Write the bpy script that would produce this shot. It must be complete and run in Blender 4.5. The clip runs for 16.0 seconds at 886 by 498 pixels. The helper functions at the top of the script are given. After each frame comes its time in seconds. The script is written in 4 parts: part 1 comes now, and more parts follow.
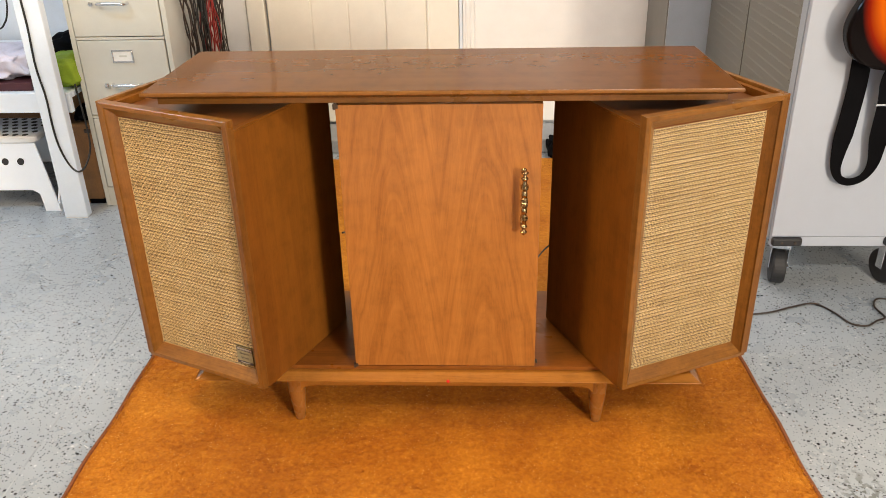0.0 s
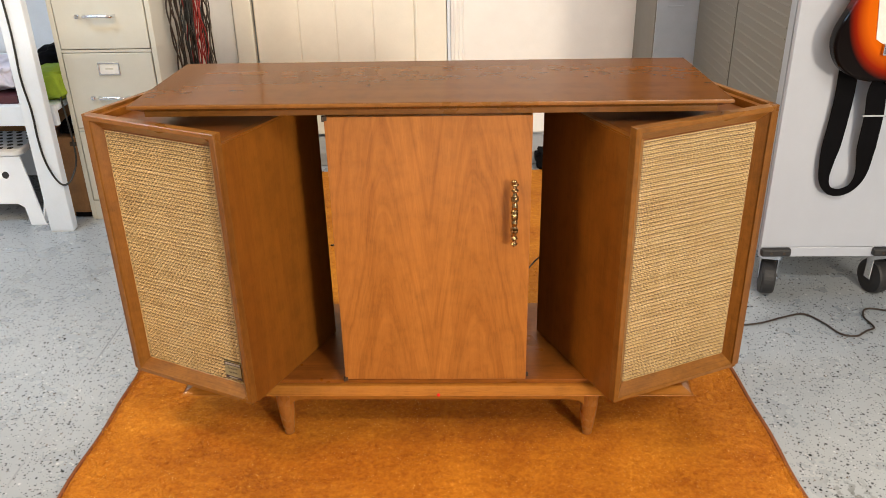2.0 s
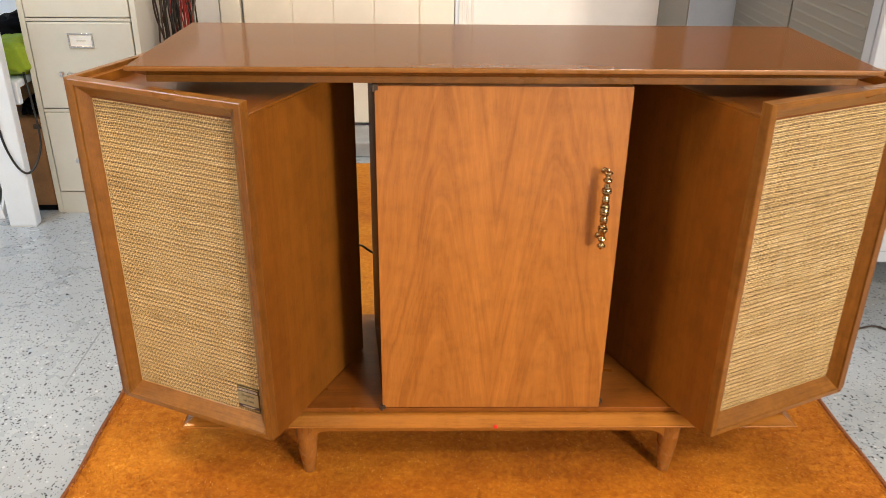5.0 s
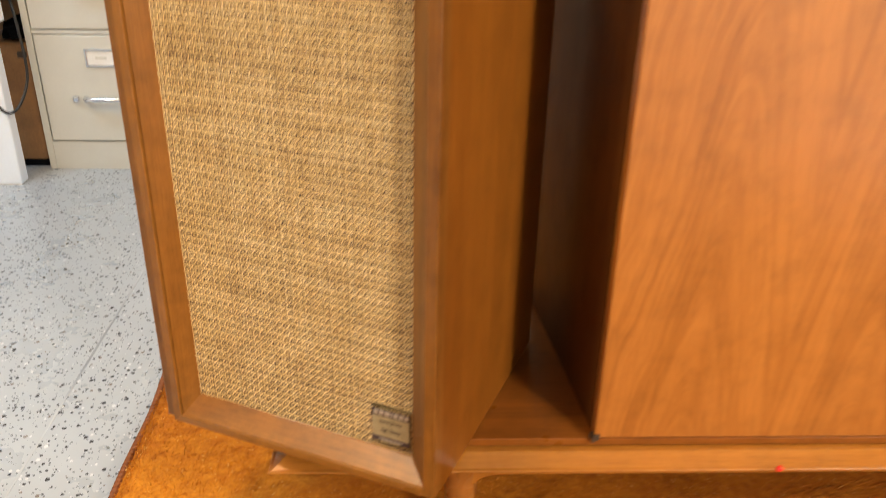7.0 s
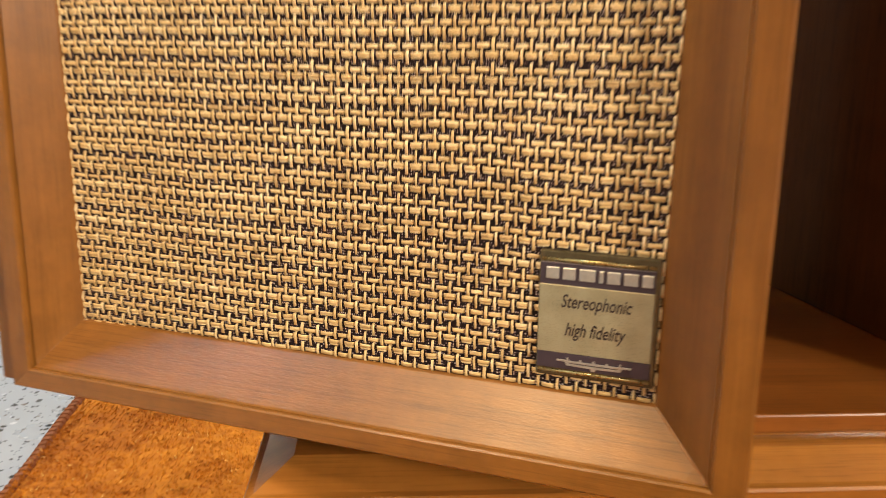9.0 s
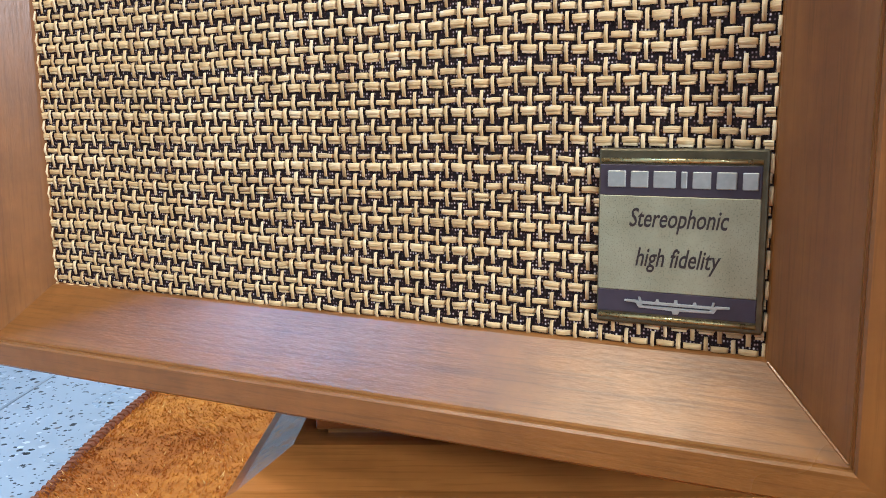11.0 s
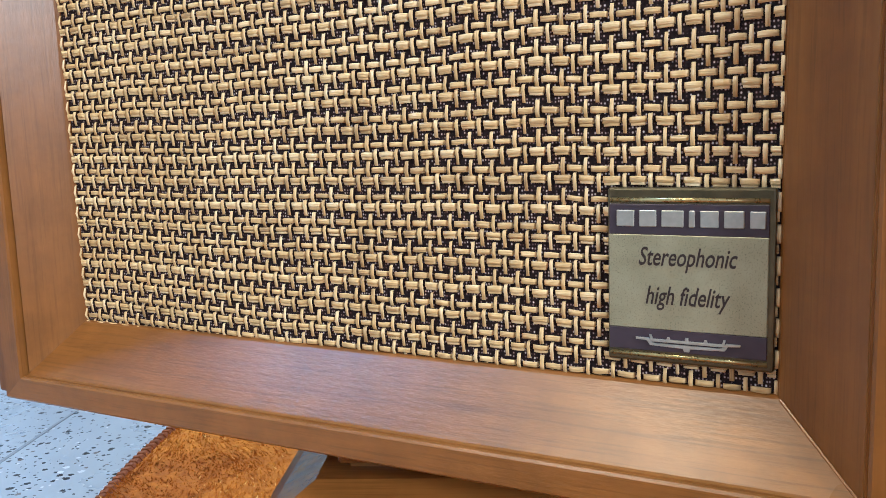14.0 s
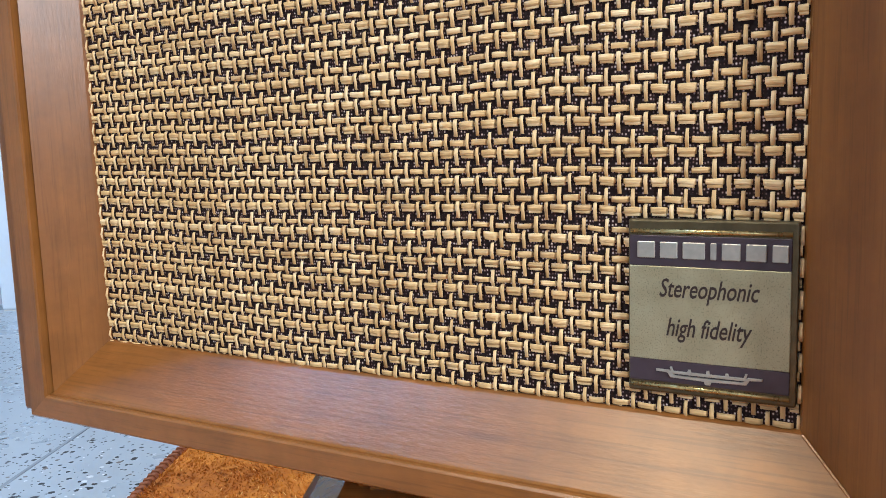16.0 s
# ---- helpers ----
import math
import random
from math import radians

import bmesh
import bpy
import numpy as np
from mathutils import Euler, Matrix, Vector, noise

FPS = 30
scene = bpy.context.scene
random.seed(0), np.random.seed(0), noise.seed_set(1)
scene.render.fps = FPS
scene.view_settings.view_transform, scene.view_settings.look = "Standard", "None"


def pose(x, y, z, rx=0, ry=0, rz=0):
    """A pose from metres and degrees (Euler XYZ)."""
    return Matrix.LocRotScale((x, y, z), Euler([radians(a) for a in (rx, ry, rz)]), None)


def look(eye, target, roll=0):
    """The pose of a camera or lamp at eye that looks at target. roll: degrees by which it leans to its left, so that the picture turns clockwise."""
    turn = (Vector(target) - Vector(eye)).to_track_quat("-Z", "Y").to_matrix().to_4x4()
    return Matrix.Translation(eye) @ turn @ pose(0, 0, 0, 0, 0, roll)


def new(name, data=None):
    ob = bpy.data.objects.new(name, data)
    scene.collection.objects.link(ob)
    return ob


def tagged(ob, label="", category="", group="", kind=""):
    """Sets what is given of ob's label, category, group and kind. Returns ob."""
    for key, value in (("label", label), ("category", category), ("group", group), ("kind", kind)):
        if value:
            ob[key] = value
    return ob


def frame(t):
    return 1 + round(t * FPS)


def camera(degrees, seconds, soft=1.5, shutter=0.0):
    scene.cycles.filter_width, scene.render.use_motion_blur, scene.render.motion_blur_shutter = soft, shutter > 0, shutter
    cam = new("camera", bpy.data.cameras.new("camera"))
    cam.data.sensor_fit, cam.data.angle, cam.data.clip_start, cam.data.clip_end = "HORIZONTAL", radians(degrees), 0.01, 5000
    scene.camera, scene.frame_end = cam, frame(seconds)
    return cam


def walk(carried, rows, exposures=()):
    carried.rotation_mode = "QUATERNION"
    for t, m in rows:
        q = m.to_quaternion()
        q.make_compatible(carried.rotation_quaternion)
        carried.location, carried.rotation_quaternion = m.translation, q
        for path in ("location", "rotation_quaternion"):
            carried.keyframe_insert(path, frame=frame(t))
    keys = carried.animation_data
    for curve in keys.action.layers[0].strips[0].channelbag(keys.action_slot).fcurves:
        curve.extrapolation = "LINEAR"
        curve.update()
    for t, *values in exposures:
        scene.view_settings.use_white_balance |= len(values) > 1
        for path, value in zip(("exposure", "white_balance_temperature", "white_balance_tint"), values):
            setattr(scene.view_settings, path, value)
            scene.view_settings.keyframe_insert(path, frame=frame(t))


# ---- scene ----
cam = camera(55.8, 16.0, soft=0.75, shutter=0.5)
PATH = [
    (0, (0.0829, -1.5888, 1.2967), (-0.0075, 0.1925, 0.3917), -1.35),
    (0.5, (0.0890, -1.5844, 1.2957), (-0.0033, 0.1992, 0.3954), -1.27),
    (1, (0.0858, -1.5819, 1.2954), (0.0038, 0.2055, 0.4018), -1.19),
    (1.5, (0.0855, -1.5797, 1.2948), (0.0097, 0.2121, 0.4096), -1.22),
    (2, (0.0787, -1.5782, 1.2934), (0.0164, 0.2165, 0.4128), -1.22),
    (2.5, (0.0620, -1.5800, 1.2903), (0.0208, 0.2174, 0.4141), -1.25),
    (3, (0.0337, -1.5800, 1.2871), (0.0195, 0.2193, 0.4140), -1.29),
    (5.3, (-0.1378, -1.2284, 1.1380), (-0.0996, 0.5644, 0.2522), 0.78),
    (5.5, (-0.1478, -1.1893, 1.1273), (-0.1256, 0.6023, 0.2387), 0.64),
    (6, (-0.2094, -1.0698, 1.0832), (-0.2301, 0.7249, 0.2008), 0.32),
    (6.5, (-0.3099, -0.8996, 0.9946), (-0.2786, 0.8946, 0.1115), 0.56),
    (7, (-0.4173, -0.7667, 0.8171), (-0.3434, 1.0215, -0.0756), 1.20),
    (7.5, (-0.4889, -0.6436, 0.6128), (-0.4544, 1.1632, -0.2440), 1.19),
    (8, (-0.5309, -0.5652, 0.4848), (-0.5218, 1.2973, -0.2438), -0.35),
    (8.5, (-0.5512, -0.4994, 0.4119), (-0.4853, 1.4133, -0.1687), 0.74),
    (9, (-0.5187, -0.3584, 0.3512), (-0.3749, 1.5859, -0.0952), 0.87),
    (9.5, (-0.5251, -0.3168, 0.2989), (-0.4390, 1.6495, -0.0569), 2.27),
    (9.7, (-0.5179, -0.2989, 0.2895), (-0.4930, 1.6708, -0.0567), 1.25),
    (11.8, (-0.4980, -0.2904, 0.2923), (-0.5604, 1.6854, -0.0120), -1.27),
    (12, (-0.4987, -0.2915, 0.2976), (-0.5692, 1.6814, -0.0229), -1.69),
    (12.5, (-0.4981, -0.2913, 0.2972), (-0.5808, 1.6843, -0.0036), -1.46),
    (13, (-0.4959, -0.2929, 0.2976), (-0.5916, 1.6827, 0.0011), -1.82),
    (13.5, (-0.4930, -0.2937, 0.2978), (-0.5984, 1.6831, 0.0129), -1.78),
    (14, (-0.4921, -0.2936, 0.2984), (-0.6120, 1.6836, 0.0218), -1.88),
    (14.5, (-0.4906, -0.2951, 0.3009), (-0.6308, 1.6811, 0.0274), -1.71),
    (15, (-0.4920, -0.2939, 0.3031), (-0.6423, 1.6836, 0.0441), -1.96),
    (15.5, (-0.4918, -0.2927, 0.3032), (-0.6560, 1.6830, 0.0391), -2.05),
    (16, (-0.4913, -0.2929, 0.3051), (-0.6633, 1.6827, 0.0451), -1.76),
]
walk(cam, [(t, look(eye, target, roll)) for t, eye, target, roll in PATH],
     [(0, -0.08, 6600, 11), (3, -0.12, 6600, 11), (5.5, 0.04, 6600, 11), (6.5, 0.07, 6950, 12), (7.2, 0.20, 7050, 13), (8.0, 0.08, 6950, 14), (8.6, 0.03, 7050, 15), (8.95, 0.14, 6750, 12), (9.6, 0.16, 4900, 9), (12, 0.10, 4500, 4), (16, 0.0, 4800, 7)])

# ---- world, sky and area lamps ----
world = bpy.data.worlds.new("world")
scene.world = world
world.use_nodes = True
wn = world.node_tree
sky = wn.nodes.new("ShaderNodeTexSky")
sky.sky_type, sky.sun_disc = "NISHITA", False
sky.sun_elevation, sky.sun_rotation = radians(35), radians(140)
wn.links.new(sky.outputs[0], wn.nodes["Background"].inputs[0])
wn.nodes["Background"].inputs[1].default_value = 0.07


def area(name, eye, target, sx, sy, watts, color):
    lamp = bpy.data.lights.new(name, "AREA")
    lamp.shape, lamp.size, lamp.size_y, lamp.energy, lamp.color = "RECTANGLE", sx, sy, watts, color
    ob = new(name, lamp)
    ob.matrix_world = look(eye, target)
    return ob


# unseen sources: low key at right, doorway fill behind the camera, lamps overhead
# added key light for soft shadows; no window is known at this spot
area("right_key_light", (2.56, -4.08, 1.58), (0.1, 0.1, 0.50), 0.52, 0.55, 205, (1.0, 0.86, 0.68))
# weak fill from the front, set in an assumed doorway
area("front_fill_light", (0.1, -4.45, 1.25), (-0.1, 0.0, 0.6), 3.2, 1.9, 8, (0.88, 0.94, 1.0))
# added overhead fill for the console front, right box and right-hand floor
area("overhead_strip_light", (1.40, -1.80, 2.52), (1.40, -1.70, 0), 1.2, 0.30, 62, (1.0, 0.91, 0.78))
area("overhead_square_light", (-1.25, -0.55, 2.52), (-1.25, -0.55, 0), 0.40, 0.40, 27, (1.0, 0.70, 0.38))
# second warm lamp, added to brighten the stile bevels that face left
area("overhead_square_light", (-2.00, -1.30, 2.52), (-2.00, -1.30, 0), 0.46, 0.46, 34, (1.0, 0.77, 0.50))
area("overhead_strip_light", (-2.05, 0.30, 2.52), (-2.05, 0.30, 0), 1.2, 0.40, 35, (0.46, 0.73, 1.0))
# added overhead fill for the back doors and the floor at right
area("overhead_strip_light", (0.90, 1.00, 2.52), (0.90, 1.00, 0), 1.2, 0.30, 33, (1.0, 0.96, 0.90))


# ---- materials ----
class Tree:
    """Small helper to wire shader nodes."""

    def __init__(self, name):
        self.mat = bpy.data.materials.new(name)
        self.mat.use_nodes = True
        self.t = self.mat.node_tree
        self.bsdf = self.t.nodes["Principled BSDF"]

    def node(self, kind, **kw):
        n = self.t.nodes.new(kind)
        for k, v in kw.items():
            setattr(n, k, v)
        return n

    def link(self, a, b):
        self.t.links.new(a, b)

    def put(self, socket, v):
        if isinstance(v, (int, float, tuple, list)):
            socket.default_value = v
        else:
            self.link(v, socket)

    def coords(self, kind="Object", scale=(1, 1, 1), loc=(0, 0, 0), rot=(0, 0, 0)):
        c = self.node("ShaderNodeTexCoord")
        m = self.node("ShaderNodeMapping")
        self.link(c.outputs[kind], m.inputs[0])
        m.inputs["Scale"].default_value = scale
        m.inputs["Location"].default_value = loc
        m.inputs["Rotation"].default_value = rot
        return m.outputs[0]

    def noise(self, vec, scale, detail=4, rough=0.55, dist=0.0):
        n = self.node("ShaderNodeTexNoise")
        self.link(vec, n.inputs["Vector"])
        n.inputs["Scale"].default_value, n.inputs["Detail"].default_value = scale, detail
        n.inputs["Roughness"].default_value, n.inputs["Distortion"].default_value = rough, dist
        return n.outputs["Fac"]

    def voronoi(self, vec, scale, feature="F1", rand=1.0):
        n = self.node("ShaderNodeTexVoronoi", feature=feature)
        self.link(vec, n.inputs["Vector"])
        n.inputs["Scale"].default_value, n.inputs["Randomness"].default_value = scale, rand
        return n

    def math(self, op, a, b=0.0, c=0.0, clamp=False):
        n = self.node("ShaderNodeMath", operation=op, use_clamp=clamp)
        for s, v in zip(n.inputs, (a, b, c)):
            self.put(s, v)
        return n.outputs[0]

    def ramp(self, fac, stops, interp="LINEAR"):
        n = self.node("ShaderNodeValToRGB")
        n.color_ramp.interpolation = interp
        els = n.color_ramp.elements
        while len(els) < len(stops):
            els.new(0.5)
        for e, (p, col) in zip(els, stops):
            e.position, e.color = p, (col if len(col) == 4 else (*col, 1)) if isinstance(col, tuple) else (col, col, col, 1)
        self.put(n.inputs[0], fac)
        return n.outputs[0]

    def mix(self, fac, a, b, kind="MIX"):
        n = self.node("ShaderNodeMix", data_type="RGBA", blend_type=kind)
        for s, v in ((n.inputs[0], fac), (n.inputs[6], a), (n.inputs[7], b)):
            if isinstance(v, tuple) and len(v) == 3:
                v = (*v, 1)
            self.put(s, v)
        return n.outputs[2]

    def bump(self, height, strength=0.2, dist=0.001):
        n = self.node("ShaderNodeBump")
        n.inputs["Strength"].default_value, n.inputs["Distance"].default_value = strength, dist
        self.put(n.inputs["Height"], height)
        self.link(n.outputs[0], self.bsdf.inputs["Normal"])

    def done(self, color, rough=0.5, metal=0.0, spec=0.5):
        if isinstance(color, tuple) and len(color) == 3:
            color = (*color, 1)
        self.put(self.bsdf.inputs["Base Color"], color)
        self.put(self.bsdf.inputs["Roughness"], rough)
        self.put(self.bsdf.inputs["Metallic"], metal)
        self.put(self.bsdf.inputs["Specular IOR Level"], spec)
        return self.mat


def wood(name, axis, light, dark, gloss=0.32, figure=0.0, shift=0.0, contrast=1.0, coat=0.08, spec=0.3, relief=0.14, pore_depth=0.5, smears=0.16, dents=0.0, fibre=0.40, octaves=5):
    """Finished veneer with the grain along one axis; figure adds two bookmatched cathedrals."""
    w = Tree(name)
    stretch = {"x": (2.2, 42, 42), "y": (42, 2.2, 42), "z": (42, 42, 2.2)}[axis]
    base = w.coords("Object", stretch, (shift, shift * 0.7, shift * 1.3))
    fine = w.coords("Object", tuple(s * (22 if s > 10 else 13) for s in stretch), (shift, shift, shift))
    broad = w.coords("Object", tuple(s * 0.12 for s in stretch), (shift, shift, shift))
    grain = w.noise(base, 1.0, octaves, 0.6, 0.35)
    pores = w.noise(fine, 1.0, 3, 0.6)
    cloud = w.noise(broad, 1.0, 3, 0.5, 0.4)
    if figure:
        c = w.node("ShaderNodeTexCoord")
        sep = w.node("ShaderNodeSeparateXYZ")
        w.link(c.outputs["Object"], sep.inputs[0])
        wob = w.noise(w.coords("Object", (3, 3, 1.3)), 2.0, 3, 0.5)
        dx = w.math("SUBTRACT", w.math("ABSOLUTE", w.math("ADD", sep.outputs[0], 0.004)), 0.096)
        dx = w.math("ADD", dx, w.math("MULTIPLY", w.math("SUBTRACT", wob, 0.5), 0.045))
        arch = w.math("MULTIPLY", w.math("SQRT", w.math("ADD", w.math("MULTIPLY", dx, dx), 0.0006)), 34.0)
        arch = w.math("ADD", arch, w.math("MULTIPLY", sep.outputs[2], 4.6))
        arch = w.math("ADD", arch, w.math("MULTIPLY", wob, 1.0))
        ring = w.node("ShaderNodeCombineXYZ")
        w.put(ring.inputs[0], w.math("MULTIPLY", arch, 4.2))
        w.put(ring.inputs[1], w.math("MULTIPLY", sep.outputs[2], 1.6))
        band = w.math("ADD", w.math("MULTIPLY", w.math("SUBTRACT", w.noise(ring.outputs[0], 1.0, 4, 0.6, 0.1), 0.5), 1.5), 0.54)
        grain = w.mix(figure, grain, band)
    streak = w.noise(w.coords("Object", tuple(s * 4.2 for s in stretch), (shift * 2, shift, shift)), 1.0, 4, 0.7, 0.3)
    grain = w.mix(0.25 if figure else fibre, grain, streak)
    tone = w.math("ADD", w.math("MULTIPLY", w.math("SUBTRACT", grain, 0.5), 0.95 * contrast), w.math("MULTIPLY", w.math("SUBTRACT", cloud, 0.5), 0.75))
    tone = w.math("ADD", tone, 0.5)
    col = w.ramp(tone, [(0.30, dark), (0.50, tuple((a * 0.55 + b * 0.45) for a, b in zip(light, dark))), (0.70, light)])
    pore = w.ramp(pores, [(0.36, 0.45), (0.47, 1.0)])
    col = w.mix(pore_depth, col, pore, "MULTIPLY")
    scuff = w.noise(w.coords("Object", (23, 23, 23), (shift, 0, 0)), 1.0, 4, 0.65)
    col = w.mix(0.45, col, w.ramp(scuff, [(0.22, 0.55), (0.60, 1.0)], "EASE"), "MULTIPLY")
    smear = w.noise(w.coords("Object", (9, 9, 9)), 1.0, 3, 0.6)
    rough = w.math("ADD", w.math("MULTIPLY", smear, smears), gloss - smears / 2)
    rise = w.math("ADD", w.math("MULTIPLY", pores, 0.5), w.noise(w.coords("Object", tuple(s * (26 if s > 10 else 110) for s in stretch)), 1.0, 2, 0.5))
    if dents:
        # old varnish with an orange-peel skin and slight ripples
        peel = w.noise(w.coords("Object", tuple(s * (11 if s > 10 else 110) for s in stretch), (shift, 2, 0)), 1.0, 2, 0.5)
        ripple = w.noise(w.coords("Object", tuple(s * (3 if s > 10 else 20) for s in stretch)), 1.0, 2, 0.5)
        rise = w.math("ADD", rise, w.math("MULTIPLY", w.math("ADD", peel, ripple), dents))
        grime = w.ramp(w.noise(w.coords("Object", (38, 38, 38), (0, shift, 5)), 1.0, 5, 0.7), [(0.36, 0.62), (0.56, 1.0)])
        col = w.mix(0.45, col, grime, "MULTIPLY")
    w.bump(rise, relief, 0.0004)
    mat = w.done(col, rough, 0.0, spec)
    w.bsdf.inputs["Coat Weight"].default_value = coat
    w.bsdf.inputs["Coat Roughness"].default_value = 0.12
    return mat


def plain(name, color, rough=0.5, metal=0.0, vary=0.08, scale=12.0, bump=0.0, grit=180.0, spec=0.5):
    """Painted, moulded or metal surface with slight blotches and fine grit."""
    p = Tree(name)
    n1 = p.noise(p.coords("Object"), scale, 4, 0.6)
    n2 = p.noise(p.coords("Object"), grit, 2, 0.5)
    f = p.math("ADD", p.math("MULTIPLY", n1, 0.75), p.math("MULTIPLY", n2, 0.25))
    lo = tuple(c * (1 - vary * 1.6) for c in color)
    hi = tuple(min(1.0, c * (1 + vary)) for c in color)
    col = p.ramp(f, [(0.3, lo), (0.7, hi)])
    if bump:
        p.bump(n2, bump, 0.0008)
    return p.done(col, p.math("ADD", p.math("MULTIPLY", n1, 0.18), rough - 0.09), metal, spec)


WOOD_L, WOOD_D = (0.300, 0.125, 0.024), (0.150, 0.055, 0.010)
wood_x = wood("walnut grain along x", "x", WOOD_L, WOOD_D, 0.30, contrast=0.75, spec=0.38, relief=0.20, pore_depth=0.35, smears=0.24, dents=0.8, coat=0.0)
wood_z = wood("walnut grain upright", "z", WOOD_L, WOOD_D, 0.30, shift=1.7, contrast=0.75, spec=0.30, relief=0.12, pore_depth=0.3, dents=0.6, coat=0.02)
wood_top = wood("polished walnut top", "x", (0.165, 0.058, 0.009), (0.100, 0.032, 0.004), 0.10, shift=5.3, contrast=0.25, coat=0.0, spec=0.07, relief=0.0, pore_depth=0.0, smears=0.0, fibre=0.0, octaves=1)
wood_side = wood("walnut box side", "z", (0.260, 0.092, 0.012), (0.140, 0.043, 0.006), 0.34, shift=7.7, contrast=0.60, coat=0.0, spec=0.26, relief=0.08, pore_depth=0.3)
wood_door = wood("figured walnut door", "z", (0.45, 0.172, 0.036), (0.255, 0.086, 0.015), 0.34, figure=0.60, shift=2.2, contrast=0.95, spec=0.50, relief=0.05, pore_depth=0.2)
wood_lip = wood("walnut moulding edge", "x", (0.48, 0.196, 0.034), (0.275, 0.100, 0.017), 0.19, shift=9.1, contrast=0.7, spec=0.5, relief=0.08, pore_depth=0.3)
# shade on the shelf and inside the boxes is put into this walnut's colour
wood_shelf = wood("walnut with shade in its colour", "x", (0.30, 0.098, 0.016), (0.16, 0.049, 0.008), 0.30, shift=11.0, contrast=0.7, coat=0.0, spec=0.22, relief=0.03, pore_depth=0.3)
wood_leg = wood("blond leg", "z", (0.40, 0.165, 0.040), (0.25, 0.090, 0.018), 0.28, shift=4.4, contrast=0.5)
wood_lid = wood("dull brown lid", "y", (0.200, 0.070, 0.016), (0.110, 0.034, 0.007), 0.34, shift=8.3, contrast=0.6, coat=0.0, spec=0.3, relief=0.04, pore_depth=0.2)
# compartment walnut, its colour lowered to hold the shade in there
dark_panel = wood("walnut panel darkened for shade", "z", (0.150, 0.058, 0.016), (0.080, 0.030, 0.009), 0.50, shift=6.0, contrast=0.6, coat=0.0, spec=0.05, relief=0.05)
white_paint = plain("white paint", (0.79, 0.86, 0.95), 0.42, vary=0.03, bump=0.05)
wall_paint = plain("blue white wall paint", (0.68, 0.73, 0.80), 0.7, vary=0.04, bump=0.12)
door_paint = plain("cream door paint", (0.90, 0.86, 0.76), 0.36, vary=0.025, bump=0.03)
pale_door_paint = plain("white door paint", (0.91, 0.90, 0.88), 0.36, vary=0.025, bump=0.03)
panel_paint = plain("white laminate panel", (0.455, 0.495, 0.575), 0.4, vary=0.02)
cream_metal = plain("cream enamel steel", (0.57, 0.57, 0.52), 0.38, vary=0.03, bump=0.04)
grey_metal = plain("grey enamel steel", (0.165, 0.162, 0.145), 0.42, vary=0.05)
blue_metal = plain("blue grey enamel steel", (0.38, 0.43, 0.50), 0.40, vary=0.05)
chrome = plain("chrome", (0.72, 0.74, 0.78), 0.16, 1.0, vary=0.03)
brass = plain("aged brass", (0.36, 0.26, 0.14), 0.26, 1.0, vary=0.25, scale=260, bump=0.1)
dark_metal = plain("dark hinge metal", (0.055, 0.036, 0.024), 0.5, 0.2)
black_rubber = plain("black rubber", (0.022, 0.022, 0.024), 0.55, vary=0.2)
black_cable_mat = plain("black cable", (0.012, 0.012, 0.012), 0.42)
brown_cable_mat = plain("dark brown cord", (0.035, 0.022, 0.016), 0.5)
grey_cable_mat = plain("grey cable", (0.16, 0.14, 0.12), 0.5)
red_cable_mat = plain("red cable", (0.32, 0.022, 0.02), 0.4)
white_plastic = plain("white moulded plastic", (0.80, 0.84, 0.90), 0.35, vary=0.02)
leather = plain("tan leather case", (0.27, 0.130, 0.045), 0.5, vary=0.25, bump=0.2)
black_cloth = plain("black cloth", (0.005, 0.005, 0.006), 0.85, vary=0.2, bump=0.2, spec=0.05)
green_cloth = plain("lime green cloth", (0.26, 0.38, 0.02), 0.7, vary=0.15, bump=0.2)
lilac_cloth = plain("pale lilac cloth", (0.62, 0.60, 0.72), 0.75, vary=0.12, bump=0.2)
maroon = plain("dark maroon board", (0.07, 0.018, 0.025), 0.5)
paper = plain("paper label", (0.78, 0.78, 0.76), 0.7)
concrete = plain("grey concrete", (0.34, 0.35, 0.36), 0.75, vary=0.15, bump=0.3)
# for the unseen right and front walls, kept dark to weaken bounced light
far_paint = plain("wall paint dimmed to cut bounce", (0.30, 0.29, 0.27), 0.8, vary=0.2, scale=2.0)
side_paint = plain("pale side wall paint", (0.62, 0.60, 0.56), 0.7, vary=0.05, scale=2.0)
ceiling_paint = plain("white ceiling paint", (0.50, 0.48, 0.45), 0.8, vary=0.03)


